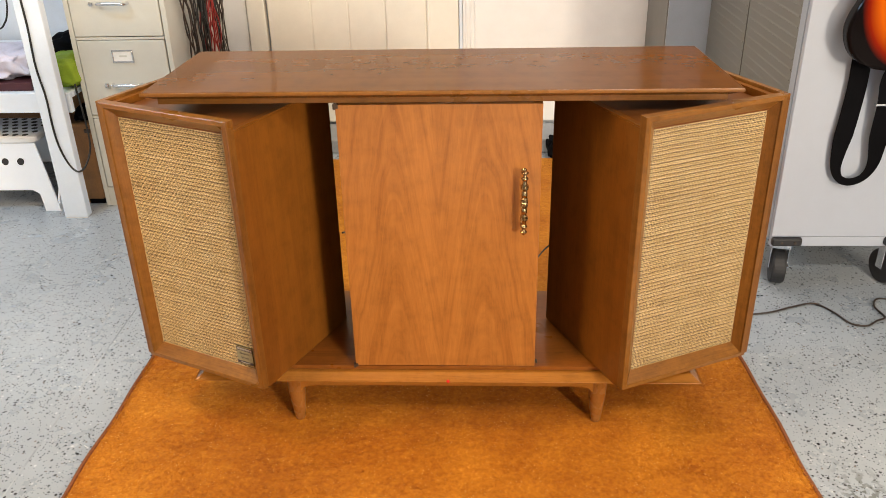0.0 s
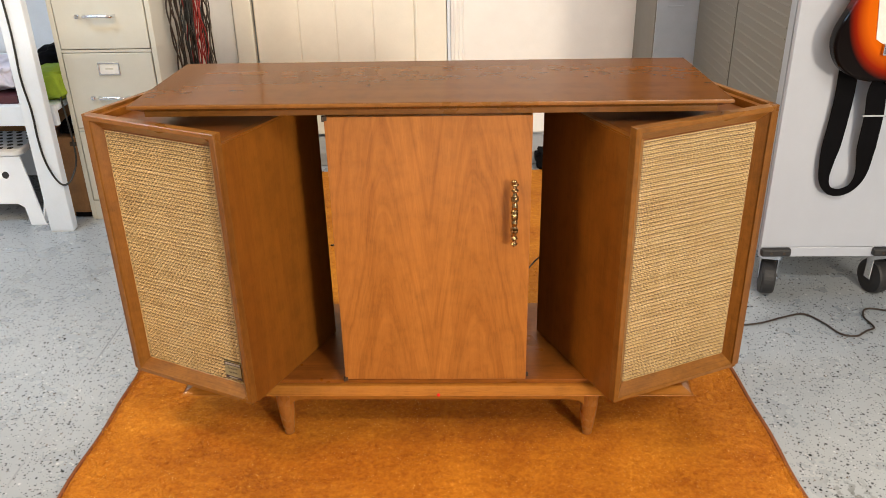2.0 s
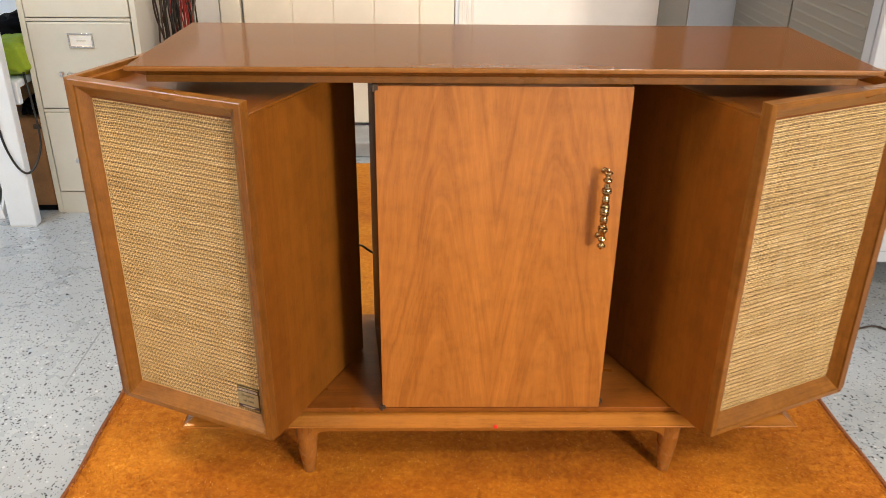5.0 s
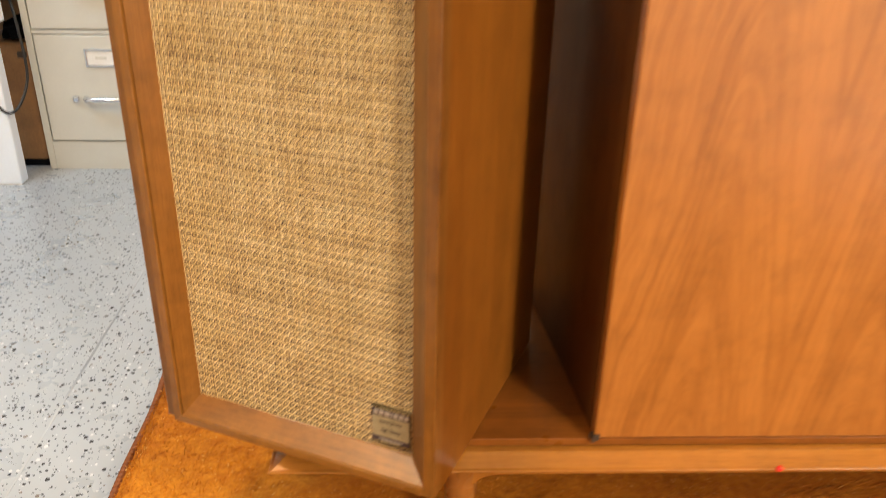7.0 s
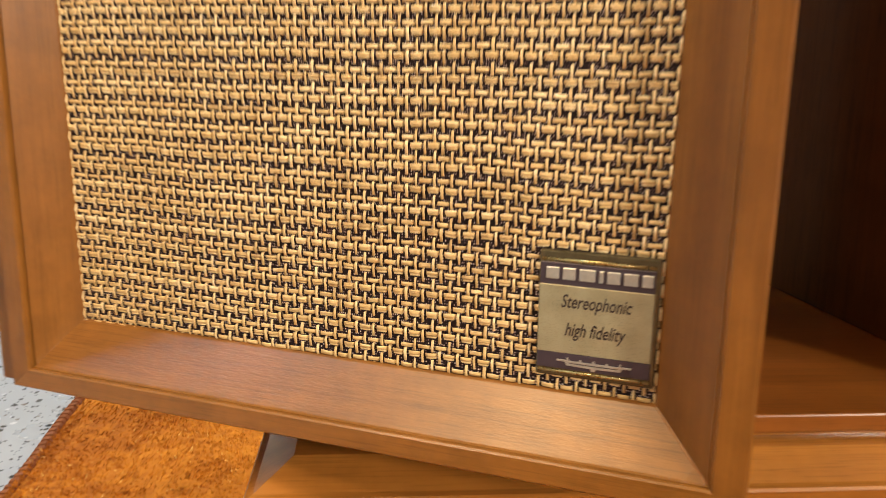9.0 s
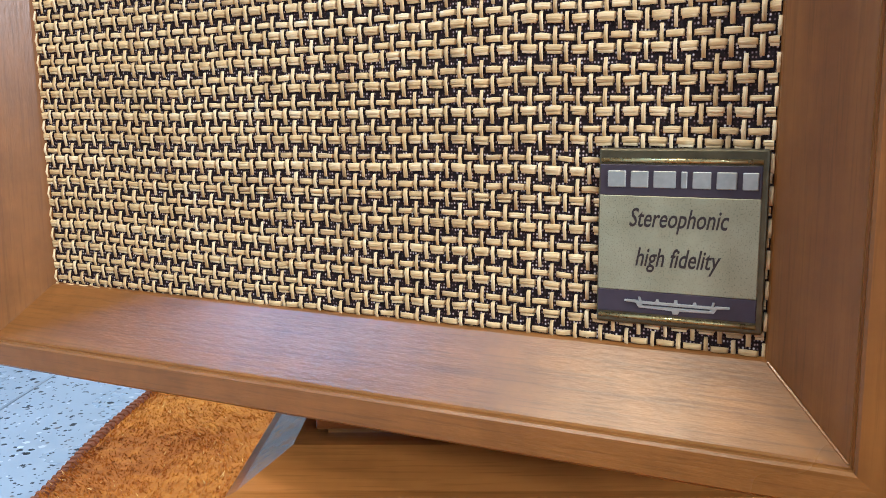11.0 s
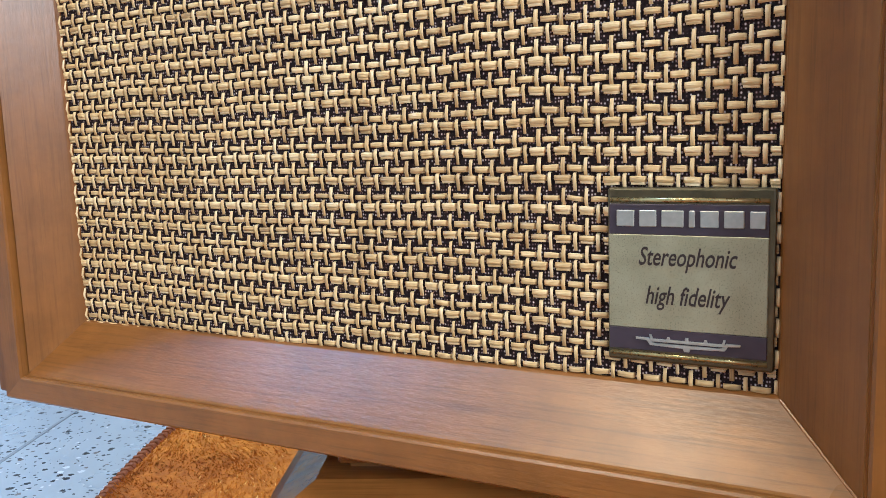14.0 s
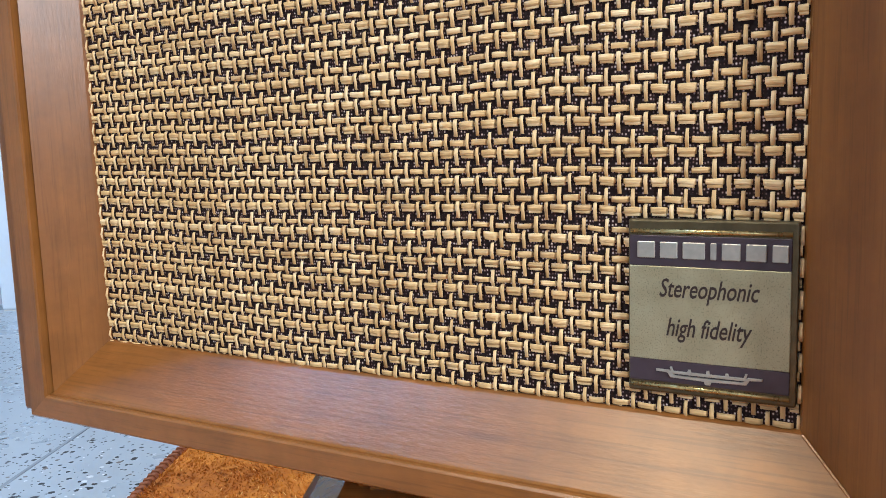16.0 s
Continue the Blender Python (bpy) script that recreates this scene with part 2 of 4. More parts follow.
def floor_material():
    f = Tree("epoxy floor with vinyl flakes")
    o = f.coords("Object")
    big = f.noise(o, 1.3, 4, 0.6)
    mid = f.noise(o, 9, 4, 0.6)
    tone = f.math("ADD", f.math("MULTIPLY", big, 0.6), f.math("MULTIPLY", mid, 0.4))
    col = f.ramp(tone, [(0.3, (0.30, 0.335, 0.37)), (0.7, (0.40, 0.435, 0.47))])
    # flakes have torn, uneven outlines
    shred = f.node("ShaderNodeTexNoise")
    f.link(o, shred.inputs["Vector"])
    shred.inputs["Scale"].default_value, shred.inputs["Detail"].default_value = 420, 2
    tear = f.node("ShaderNodeVectorMath", operation="MULTIPLY_ADD")
    f.link(shred.outputs["Color"], tear.inputs[0])
    tear.inputs[1].default_value, tear.inputs[2].default_value = (0.0034, 0.0034, 0), (-0.0017, -0.0017, 0)
    ragged = tear.outputs[0]
    for scale, cut, tint in ((98, 0.24, (0.012, 0.012, 0.014)), (150, 0.30, (0.02, 0.02, 0.024)), (235, 0.22, (0.03, 0.03, 0.034)), (104, 0.05, (0.56, 0.58, 0.60)), (190, 0.06, (0.58, 0.60, 0.62)), (120, 0.05, (0.16, 0.13, 0.11))):
        at = f.node("ShaderNodeVectorMath", operation="ADD")
        f.link(f.coords("Object", (1, 1, 0.02), (scale * 0.13, scale * 0.07, 0)), at.inputs[0])
        f.link(ragged, at.inputs[1])
        v = f.voronoi(at.outputs[0], scale)
        sep = f.node("ShaderNodeSeparateColor")
        f.link(v.outputs["Color"], sep.inputs[0])
        pick = f.math("LESS_THAN", sep.outputs[0], cut)
        size = f.math("ADD", f.math("MULTIPLY", sep.outputs[1], 0.24), 0.14)
        spot = f.math("LESS_THAN", v.outputs["Distance"], size)
        col = f.mix(f.math("MULTIPLY", pick, spot), col, tint)
    # a cluster of grey green stains beside the rug
    sep = f.node("ShaderNodeSeparateXYZ")
    f.link(o, sep.inputs[0])
    dx, dy = f.math("SUBTRACT", sep.outputs[0], 0.905), f.math("SUBTRACT", sep.outputs[1], -0.205)
    far = f.math("SQRT", f.math("ADD", f.math("MULTIPLY", dx, dx), f.math("MULTIPLY", f.math("MULTIPLY", dy, dy), 0.35)))
    near = f.ramp(far, [(0.02, 1.0), (0.075, 0.0)])
    blots = f.ramp(f.noise(o, 62, 3, 0.5), [(0.50, 0.0), (0.56, 1.0)])
    col = f.mix(f.math("MULTIPLY", f.math("MULTIPLY", near, blots), 0.75), col, (0.10, 0.105, 0.09))
    rough = f.ramp(mid, [(0.3, 0.22), (0.75, 0.42)])
    f.bump(f.noise(o, 260, 2, 0.5), 0.05, 0.001)
    return f.done(col, rough, 0, 0.5)


def joint_material():
    """Filled saw joint, worn away in places."""
    j = Tree("filled floor joint")
    n = j.noise(j.coords("Object", (60, 3, 1)), 1.0, 4, 0.6)
    return j.done(j.ramp(n, [(0.35, (0.20, 0.22, 0.24)), (0.5, (0.35, 0.38, 0.41)), (0.65, (0.43, 0.46, 0.48))]), 0.35)


def rug_material(bed):
    r = Tree("burnt orange wool bed" if bed else "burnt orange wool pile")
    o = r.coords("Object")
    big = r.noise(o, 3.2, 3, 0.6, 0.3)
    streak = r.noise(r.coords("Object", (3, 14, 1)), 1.6, 4, 0.6)
    tuft = r.noise(o, 150, 3, 0.7)
    clump = r.noise(o, 78, 3, 0.65, 0.6)
    info = r.node("ShaderNodeNewGeometry")
    tone = r.math("ADD", r.math("MULTIPLY", r.math("SUBTRACT", big, 0.06), 0.62), r.math("MULTIPLY", streak, 0.25))
    tone = r.math("ADD", tone, r.math("MULTIPLY", tuft, 0.22))
    tone = r.math("ADD", tone, r.math("MULTIPLY", r.math("SUBTRACT", clump, 0.53), 0.55))
    tone = r.math("ADD", tone, 0.10 if bed else r.math("MULTIPLY", info.outputs["Random Per Island"], 0.16))
    col = r.ramp(tone, [(0.30, (0.235, 0.060, 0.003)), (0.52, (0.40, 0.124, 0.006)), (0.74, (0.58, 0.220, 0.014)), (0.96, (0.85, 0.42, 0.06))])
    if not bed:
        # a few pale stray fibres
        col = r.mix(r.math("MULTIPLY", r.math("GREATER_THAN", info.outputs["Random Per Island"], 0.975), 0.7), col, (0.92, 0.62, 0.20))
    r.bump(tuft, 0.45, 0.0025)
    m = r.done(col, 0.8, 0, 0.25)
    r.bsdf.inputs["Sheen Weight"].default_value = 0.06
    r.bsdf.inputs["Sheen Tint"].default_value = (1.0, 0.75, 0.35, 1)
    return m


def straw_material(name, stretch):
    s = Tree(name)
    info = s.node("ShaderNodeNewGeometry")
    o = s.coords("Object")
    fibre = s.noise(s.coords("Object", stretch), 1.0, 3, 0.6)
    blotch = s.noise(o, 26, 3, 0.6)
    patch = s.noise(o, 190, 2, 0.5)
    tone = s.math("ADD", s.math("MULTIPLY", info.outputs["Random Per Island"], 0.16), s.math("MULTIPLY", blotch, 0.26))
    tone = s.math("ADD", tone, s.math("MULTIPLY", fibre, 0.34))
    tone = s.math("ADD", tone, s.math("MULTIPLY", patch, 0.30))
    col = s.ramp(tone, [(0.30, (0.27, 0.160, 0.070)), (0.50, (0.65, 0.450, 0.188)), (0.72, (0.89, 0.72, 0.42))])
    s.bump(fibre, 0.7, 0.0006)
    return s.done(col, 0.36, 0, 0.5)


def backing_material():
    b = Tree("dark speaker cloth")
    v = b.voronoi(b.coords("Object", (1010, 0, 850), (0, 0.5, 0)), 1.0, "F1", 0.32)
    dot = b.ramp(v.outputs["Distance"], [(0.24, (0.74, 0.67, 0.62)), (0.36, (0.18, 0.10, 0.09)), (0.46, (0.012, 0.005, 0.006))])
    b.bump(v.outputs["Distance"], 0.5, 0.0006)
    return b.done(dot, 0.7, 0, 0.3)


def badge_metal():
    b = Tree("speckled pale brass plate")
    o = b.coords("Object")
    n = b.noise(o, 2300, 2, 0.6)
    big = b.noise(o, 60, 3, 0.6)
    col = b.ramp(n, [(0.34, (0.17, 0.150, 0.075)), (0.44, (0.38, 0.355, 0.22))])
    col = b.mix(0.35, col, b.ramp(big, [(0.3, (0.20, 0.19, 0.11)), (0.7, (0.50, 0.48, 0.33))]))
    b.bump(n, 0.15, 0.0003)
    return b.done(col, 0.42, 0.55)


def sunburst():
    s = Tree("sunburst lacquer")
    c = s.node("ShaderNodeTexCoord")
    sep = s.node("ShaderNodeSeparateXYZ")
    s.link(c.outputs["Object"], sep.inputs[0])
    a = s.math("DIVIDE", sep.outputs[0], 0.168)
    b = s.math("DIVIDE", s.math("SUBTRACT", sep.outputs[2], 0.19), 0.225)
    d = s.math("SQRT", s.math("ADD", s.math("MULTIPLY", a, a), s.math("MULTIPLY", b, b)))
    col = s.ramp(d, [(0.0, (0.70, 0.19, 0.007)), (0.54, (0.62, 0.115, 0.004)), (0.71, (0.24, 0.014, 0.003)), (0.82, (0.006, 0.004, 0.004))])
    return s.done(col, 0.08, 0, 0.08)


joint_mat = joint_material()
bed_mat = rug_material(True)
floor_mat, rug_mat, weft_mat, warp_mat, backing_mat, badge_mat, burst_mat = floor_material(), rug_material(False), straw_material("straw weft", (90, 900, 1900)), straw_material("straw warp", (1900, 900, 90)), backing_material(), badge_metal(), sunburst()
bronze = plain("dark bronze", (0.13, 0.105, 0.055), 0.34, 0.8, vary=0.2, scale=300)
purple = plain("dull violet enamel", (0.050, 0.036, 0.048), 0.36, 0.15, vary=0.12, scale=200)
gold = plain("worn gold rim", (0.50, 0.40, 0.17), 0.28, 0.9, vary=0.2, scale=400)
pewter = plain("dull pewter relief", (0.46, 0.45, 0.40), 0.36, 0.7, vary=0.1, scale=500)
ink = plain("dark brown ink", (0.025, 0.014, 0.012), 0.5)
red_lens = plain("red lens", (0.8, 0.03, 0.02), 0.2)
rug_edge = plain("rust brown binding", (0.24, 0.075, 0.02), 0.8, vary=0.3, scale=300, bump=0.4)
pick_white = plain("white pickguard", (0.80, 0.80, 0.78), 0.25)


# ---- mesh helpers ----
def part(name, bm, material, parent=None, label="", m=None, smooth=False, kind=""):
    me = bpy.data.meshes.new(name)
    bmesh.ops.recalc_face_normals(bm, faces=bm.faces)
    bm.to_mesh(me)
    bm.free()
    return shared(name, me, material, parent, label, m, smooth, kind)


def shared(name, me, material, parent=None, label="", m=None, smooth=False, kind=""):
    if not me.materials:
        me.materials.append(material)
        if smooth:
            me.polygons.foreach_set("use_smooth", [True] * len(me.polygons))
    ob = new(name, me)
    if m is not None:
        ob.matrix_basis = m
    if parent is not None:
        ob.parent = parent
    if label or kind:
        tagged(ob, label, kind=kind)
    return ob


def raw_mesh(name, verts, faces):
    me = bpy.data.meshes.new(name)
    me.from_pydata(verts, [], faces)
    me.update()
    return me


def thing(name, m, label, category, group="", kind=""):
    ob = new(name)
    ob.empty_display_size = 0.05
    ob.matrix_basis = m
    return tagged(ob, label, category, group, kind)


def add_box(bm, x0, x1, y0, y1, z0, z1, bev=0.0, seg=2):
    b = bmesh.new()
    bmesh.ops.create_cube(b, size=1)
    for v in b.verts:
        v.co = Vector((x0 + (v.co.x + 0.5) * (x1 - x0), y0 + (v.co.y + 0.5) * (y1 - y0), z0 + (v.co.z + 0.5) * (z1 - z0)))
    if bev:
        bmesh.ops.bevel(b, geom=b.edges[:], offset=bev, segments=seg, profile=0.5, affect="EDGES")
    join(bm, b)
    return bm


def join(bm, b, m=None):
    if m is not None:
        bmesh.ops.transform(b, matrix=m, verts=b.verts)
    seen = {}
    for v in b.verts:
        seen[v] = bm.verts.new(v.co)
    for f in b.faces:
        try:
            bm.faces.new([seen[v] for v in f.verts])
        except ValueError:
            pass
    b.free()


def box(x0, x1, y0, y1, z0, z1, bev=0.0, seg=2):
    return add_box(bmesh.new(), x0, x1, y0, y1, z0, z1, bev, seg)


def lathe(profile, n=24, axis="z"):
    """Turned solid from (radius, height) pairs."""
    bm = bmesh.new()
    rings = []
    for r, h in profile:
        ring = []
        for i in range(n):
            a = 2 * math.pi * i / n
            p = (r * math.cos(a), r * math.sin(a), h)
            ring.append(bm.verts.new(p if axis == "z" else (p[2], p[0], p[1]) if axis == "x" else (p[0], p[2], p[1])))
        rings.append(ring)
    for a, b in zip(rings, rings[1:]):
        for i in range(n):
            bm.faces.new((a[i], a[(i + 1) % n], b[(i + 1) % n], b[i]))
    bm.faces.new(rings[0][::-1])
    bm.faces.new(rings[-1])
    return bm


def tube(points, r, n=8, sub=6):
    """Round cord along a smooth line through the points."""
    pts = [Vector(p) for p in points]
    path = []
    for i in range(len(pts) - 1):
        p0, p1, p2, p3 = pts[max(i - 1, 0)], pts[i], pts[i + 1], pts[min(i + 2, len(pts) - 1)]
        for k in range(sub):
            t = k / sub
            path.append(0.5 * ((2 * p1) + (p2 - p0) * t + (2 * p0 - 5 * p1 + 4 * p2 - p3) * t * t + (3 * p1 - p0 - 3 * p2 + p3) * t ** 3))
    path.append(pts[-1])
    bm = bmesh.new()
    rings = []
    up = Vector((0.31, 0.2, 0.93)).normalized()
    for i, p in enumerate(path):
        d = (path[min(i + 1, len(path) - 1)] - path[max(i - 1, 0)]).normalized()
        a = d.cross(up)
        a = a.normalized() if a.length > 1e-4 else d.orthogonal().normalized()
        b = d.cross(a)
        rings.append([bm.verts.new(p + r * (math.cos(2 * math.pi * k / n) * a + math.sin(2 * math.pi * k / n) * b)) for k in range(n)])
    for a, b in zip(rings, rings[1:]):
        for k in range(n):
            bm.faces.new((a[k], a[(k + 1) % n], b[(k + 1) % n], b[k]))
    bm.faces.new(rings[0][::-1])
    bm.faces.new(rings[-1])
    return bm


def extrude_outline(pts, y0, y1, bev=0.0):
    """A slab from an outline in x and z, between two depths."""
    bm = bmesh.new()
    f = bm.faces.new([bm.verts.new((x, y0, z)) for x, z in pts])
    r = bmesh.ops.extrude_face_region(bm, geom=[f])
    bmesh.ops.translate(bm, vec=(0, y1 - y0, 0), verts=[v for v in r["geom"] if isinstance(v, bmesh.types.BMVert)])
    if bev:
        sharp = [e for e in bm.edges if abs(e.verts[0].co.y - e.verts[1].co.y) < 1e-6]
        bmesh.ops.bevel(bm, geom=sharp, offset=bev, segments=2, profile=0.5, affect="EDGES")
    return bm


def loft(sections):
    """Solid through matching rings of points, closed at both ends."""
    bm = bmesh.new()
    rings = [[bm.verts.new(p) for p in s] for s in sections]
    n = len(rings[0])
    for a, b in zip(rings, rings[1:]):
        for k in range(n):
            bm.faces.new((a[k], a[(k + 1) % n], b[(k + 1) % n], b[k]))
    bm.faces.new(rings[0][::-1])
    bm.faces.new(rings[-1])
    return bm


def text_mesh(body, size, depth, shear=0.0, width=1.0):
    cu = bpy.data.curves.new("lettering", "FONT")
    cu.offset = size * 0.010
    cu.body, cu.size, cu.extrude, cu.shear, cu.align_x, cu.resolution_u = body, size, depth, shear, "CENTER", 3
    ob = bpy.data.objects.new("lettering", cu)
    scene.collection.objects.link(ob)
    dg = bpy.context.evaluated_depsgraph_get()
    me = bpy.data.meshes.new_from_object(ob.evaluated_get(dg))
    bpy.data.objects.remove(ob)
    for v in me.vertices:
        v.co = Vector((v.co.x * width, -v.co.z, v.co.y))
    return me


# ---- the room ----
def structure(name, bm, mat, label, category, m=None):
    return tagged(part(name, bm, mat, None, "", m), label, category, kind="structure")


structure("floor", box(-3.6, 2.6, -4.5, 2.3, -0.12, 0.0), floor_mat, "light grey epoxy garage floor with black and white flakes", "floor")
structure("curb", box(-3.6, 2.6, 1.90, 2.13, 0.0, 0.062, 0.006), concrete, "low grey concrete curb along the back wall", "curb")
structure("wall_back", box(-3.6, 2.6, 2.165, 2.30, 0.0, 2.6), wall_paint, "pale blue white painted garage wall", "wall")
structure("wall_left", box(-3.72, -3.6, -4.5, 2.3, 0.0, 2.6), side_paint, "pale painted garage side wall", "wall")
# unseen wall, cut open only where the key light sits
wr = bmesh.new()
add_box(wr, 2.6, 2.72, -4.5, -4.38, 0, 2.6)
add_box(wr, 2.6, 2.72, -3.78, 2.3, 0, 2.6)
add_box(wr, 2.6, 2.72, -4.38, -3.78, 0, 1.23)
add_box(wr, 2.6, 2.72, -4.38, -3.78, 1.93, 2.6)
structure("wall_right", wr, far_paint, "dim unseen garage side wall with an opening added for the key light", "wall")
# unseen front wall, its doorway assumed for the front fill
wf = bmesh.new()
add_box(wf, -3.6, -1.9, -4.62, -4.5, 0, 2.6)
add_box(wf, 1.9, 2.6, -4.62, -4.5, 0, 2.6)
add_box(wf, -1.9, 1.9, -4.62, -4.5, 2.3, 2.6)
structure("wall_front", wf, far_paint, "dim unseen garage front wall with an assumed wide doorway", "wall")
structure("ceiling", box(-3.6, 2.6, -4.5, 2.3, 2.6, 2.7), ceiling_paint, "plain white garage ceiling", "ceiling")
structure("ground", box(-40, 40, -60, -4.62, -0.14, -0.02), concrete, "unseen grey concrete ground outside the assumed doorway", "ground")

# ---- back wall cupboard doors ----
def wall_doors():
    left = tagged(part("door_1", box(-0.855, -0.012, 2.135, 2.16, 0.07, 2.05, 0.003), door_paint), "cream painted cupboard door with vertical grooves", "door", kind="structure")
    edges = [-0.855, -0.661, -0.498, -0.335, -0.156, -0.012]
    for a, b in zip(edges, edges[1:]):
        part("plank", box(a + 0.0025, b - 0.0025, 2.130, 2.1352, 0.072, 2.048, 0.002, 1), door_paint, left)
    part("edge_bead", lathe([(0.006, 0.07), (0.006, 2.05)], 10), door_paint, left, m=pose(-0.147, 2.131, 0))
    right = tagged(part("door_2", box(0.004, 0.86, 2.135, 2.16, 0.07, 2.05, 0.003), pale_door_paint), "plain cream painted cupboard door with a beaded edge", "door", kind="structure")
    for x in (0.022, 0.040, 0.058):
        part("bead", lathe([(0.005, 0.07), (0.005, 2.05)], 10), pale_door_paint, right, m=pose(x, 2.134, 0))
    part("edge_strip", box(-0.0105, 0.003, 2.122, 2.134, 0.07, 2.05, 0.002, 1), white_paint, right, "white metal edge strip")
    structure("trim", box(-0.945, -0.866, 2.125, 2.164, 0.062, 2.10, 0.004), door_paint, "cream painted door casing", "trim")
    structure("trim", box(-1.30, -0.950, 2.14, 2.164, 0.062, 2.10, 0.002), pale_door_paint, "white painted wall panel beside the doors", "trim")


wall_doors()


# ---- rug ----
def rug():
    top = 0.012

    def edge(y):
        wob = 0.003 * math.sin(y * 9.0) + 0.002 * math.sin(y * 23 + 1)
        return -0.822 - 0.012 * max(0, -y) + wob, 0.792 - 0.055 * y + wob * 0.8

    y0, y1 = -1.35, 1.80
    base = thing("rug", pose(0, 0, 0), "burnt orange wool pile rug under the console", "rug")
    nx, ny = 230, 440
    verts, faces = [], []
    for j in range(ny + 1):
        y = y0 + (y1 - y0) * j / ny
        a, b = edge(y)
        for i in range(nx + 1):
            x = a + (b - a) * i / nx
            rim = min(1.0, min(i, nx - i) / 2.5)
            h = noise.noise((x * 75, y * 75, 0)) * 0.0014 + noise.noise((x * 11, y * 11, 3)) * 0.0008
            verts.append((x, y, (top + h) * (0.35 + 0.65 * rim)))
    for j in range(ny):
        for i in range(nx):
            k = j * (nx + 1) + i
            faces.append((k, k + 1, k + nx + 2, k + nx + 1))
    shared("pile_bed", raw_mesh("pile_bed", verts, faces), bed_mat, base, smooth=True)
    # cut wool tufts: short upright blades, leaning together in patches
    n = 640000
    gen = np.random.default_rng(4)
    near = gen.random(n) < 0.92
    ys = np.where(near, gen.uniform(-1.0, 0.55, n), gen.uniform(0.55, 1.79, n))
    lo = -0.822 - 0.012 * np.maximum(0, -ys) + 0.006
    hi = 0.792 - 0.055 * ys - 0.006
    xs = lo + (hi - lo) * gen.random(n)
    w, h = gen.uniform(0.0006, 0.0012, n), gen.uniform(0.0016, 0.0042, n)
    sway = 0.0016 * np.sin(xs * 31 + 2.1 * np.sin(ys * 17)), 0.0016 * np.sin(ys * 27 + 1.7 * np.sin(xs * 21))
    lx, ly = gen.normal(0, 0.0020, n) + sway[0], gen.normal(-0.0006, 0.0020, n) + sway[1]
    turn = gen.uniform(0, 6.283, n)
    cx, cy = np.cos(turn) * w, np.sin(turn) * w
    z = np.full(n, top - 0.0010)
    blade = np.stack([np.stack([xs - cx, ys - cy, z], 1), np.stack([xs + cx, ys + cy, z], 1), np.stack([xs + lx, ys + ly, z + h], 1)], 1)
    verts, faces = blade.reshape(-1, 3).tolist(), np.arange(3 * n).reshape(-1, 3).tolist()
    shared("wool_nap", raw_mesh("wool_nap", verts, faces), rug_mat, base, kind="stuff")
    for side in (0, 1):
        pts = [(edge(y0 + (y1 - y0) * i / 60)[side], y0 + (y1 - y0) * i / 60, 0.005) for i in range(61)]
        part("binding", tube(pts, 0.0048, 8, 4), rug_edge, base, "rust red overcast edge", smooth=True)
    bm = bmesh.new()
    for i in range(330):
        y = y0 + (y1 - y0) * (i + 0.5) / 330
        for x in edge(y):
            join(bm, lathe([(0.0058, -0.002), (0.0062, 0), (0.0058, 0.002)], 6, "y"), pose(x, y, 0.0055, 0, 0, 8))
    part("stitches", bm, rug_edge, base, kind="stuff")


rug()
RUG = 0.012


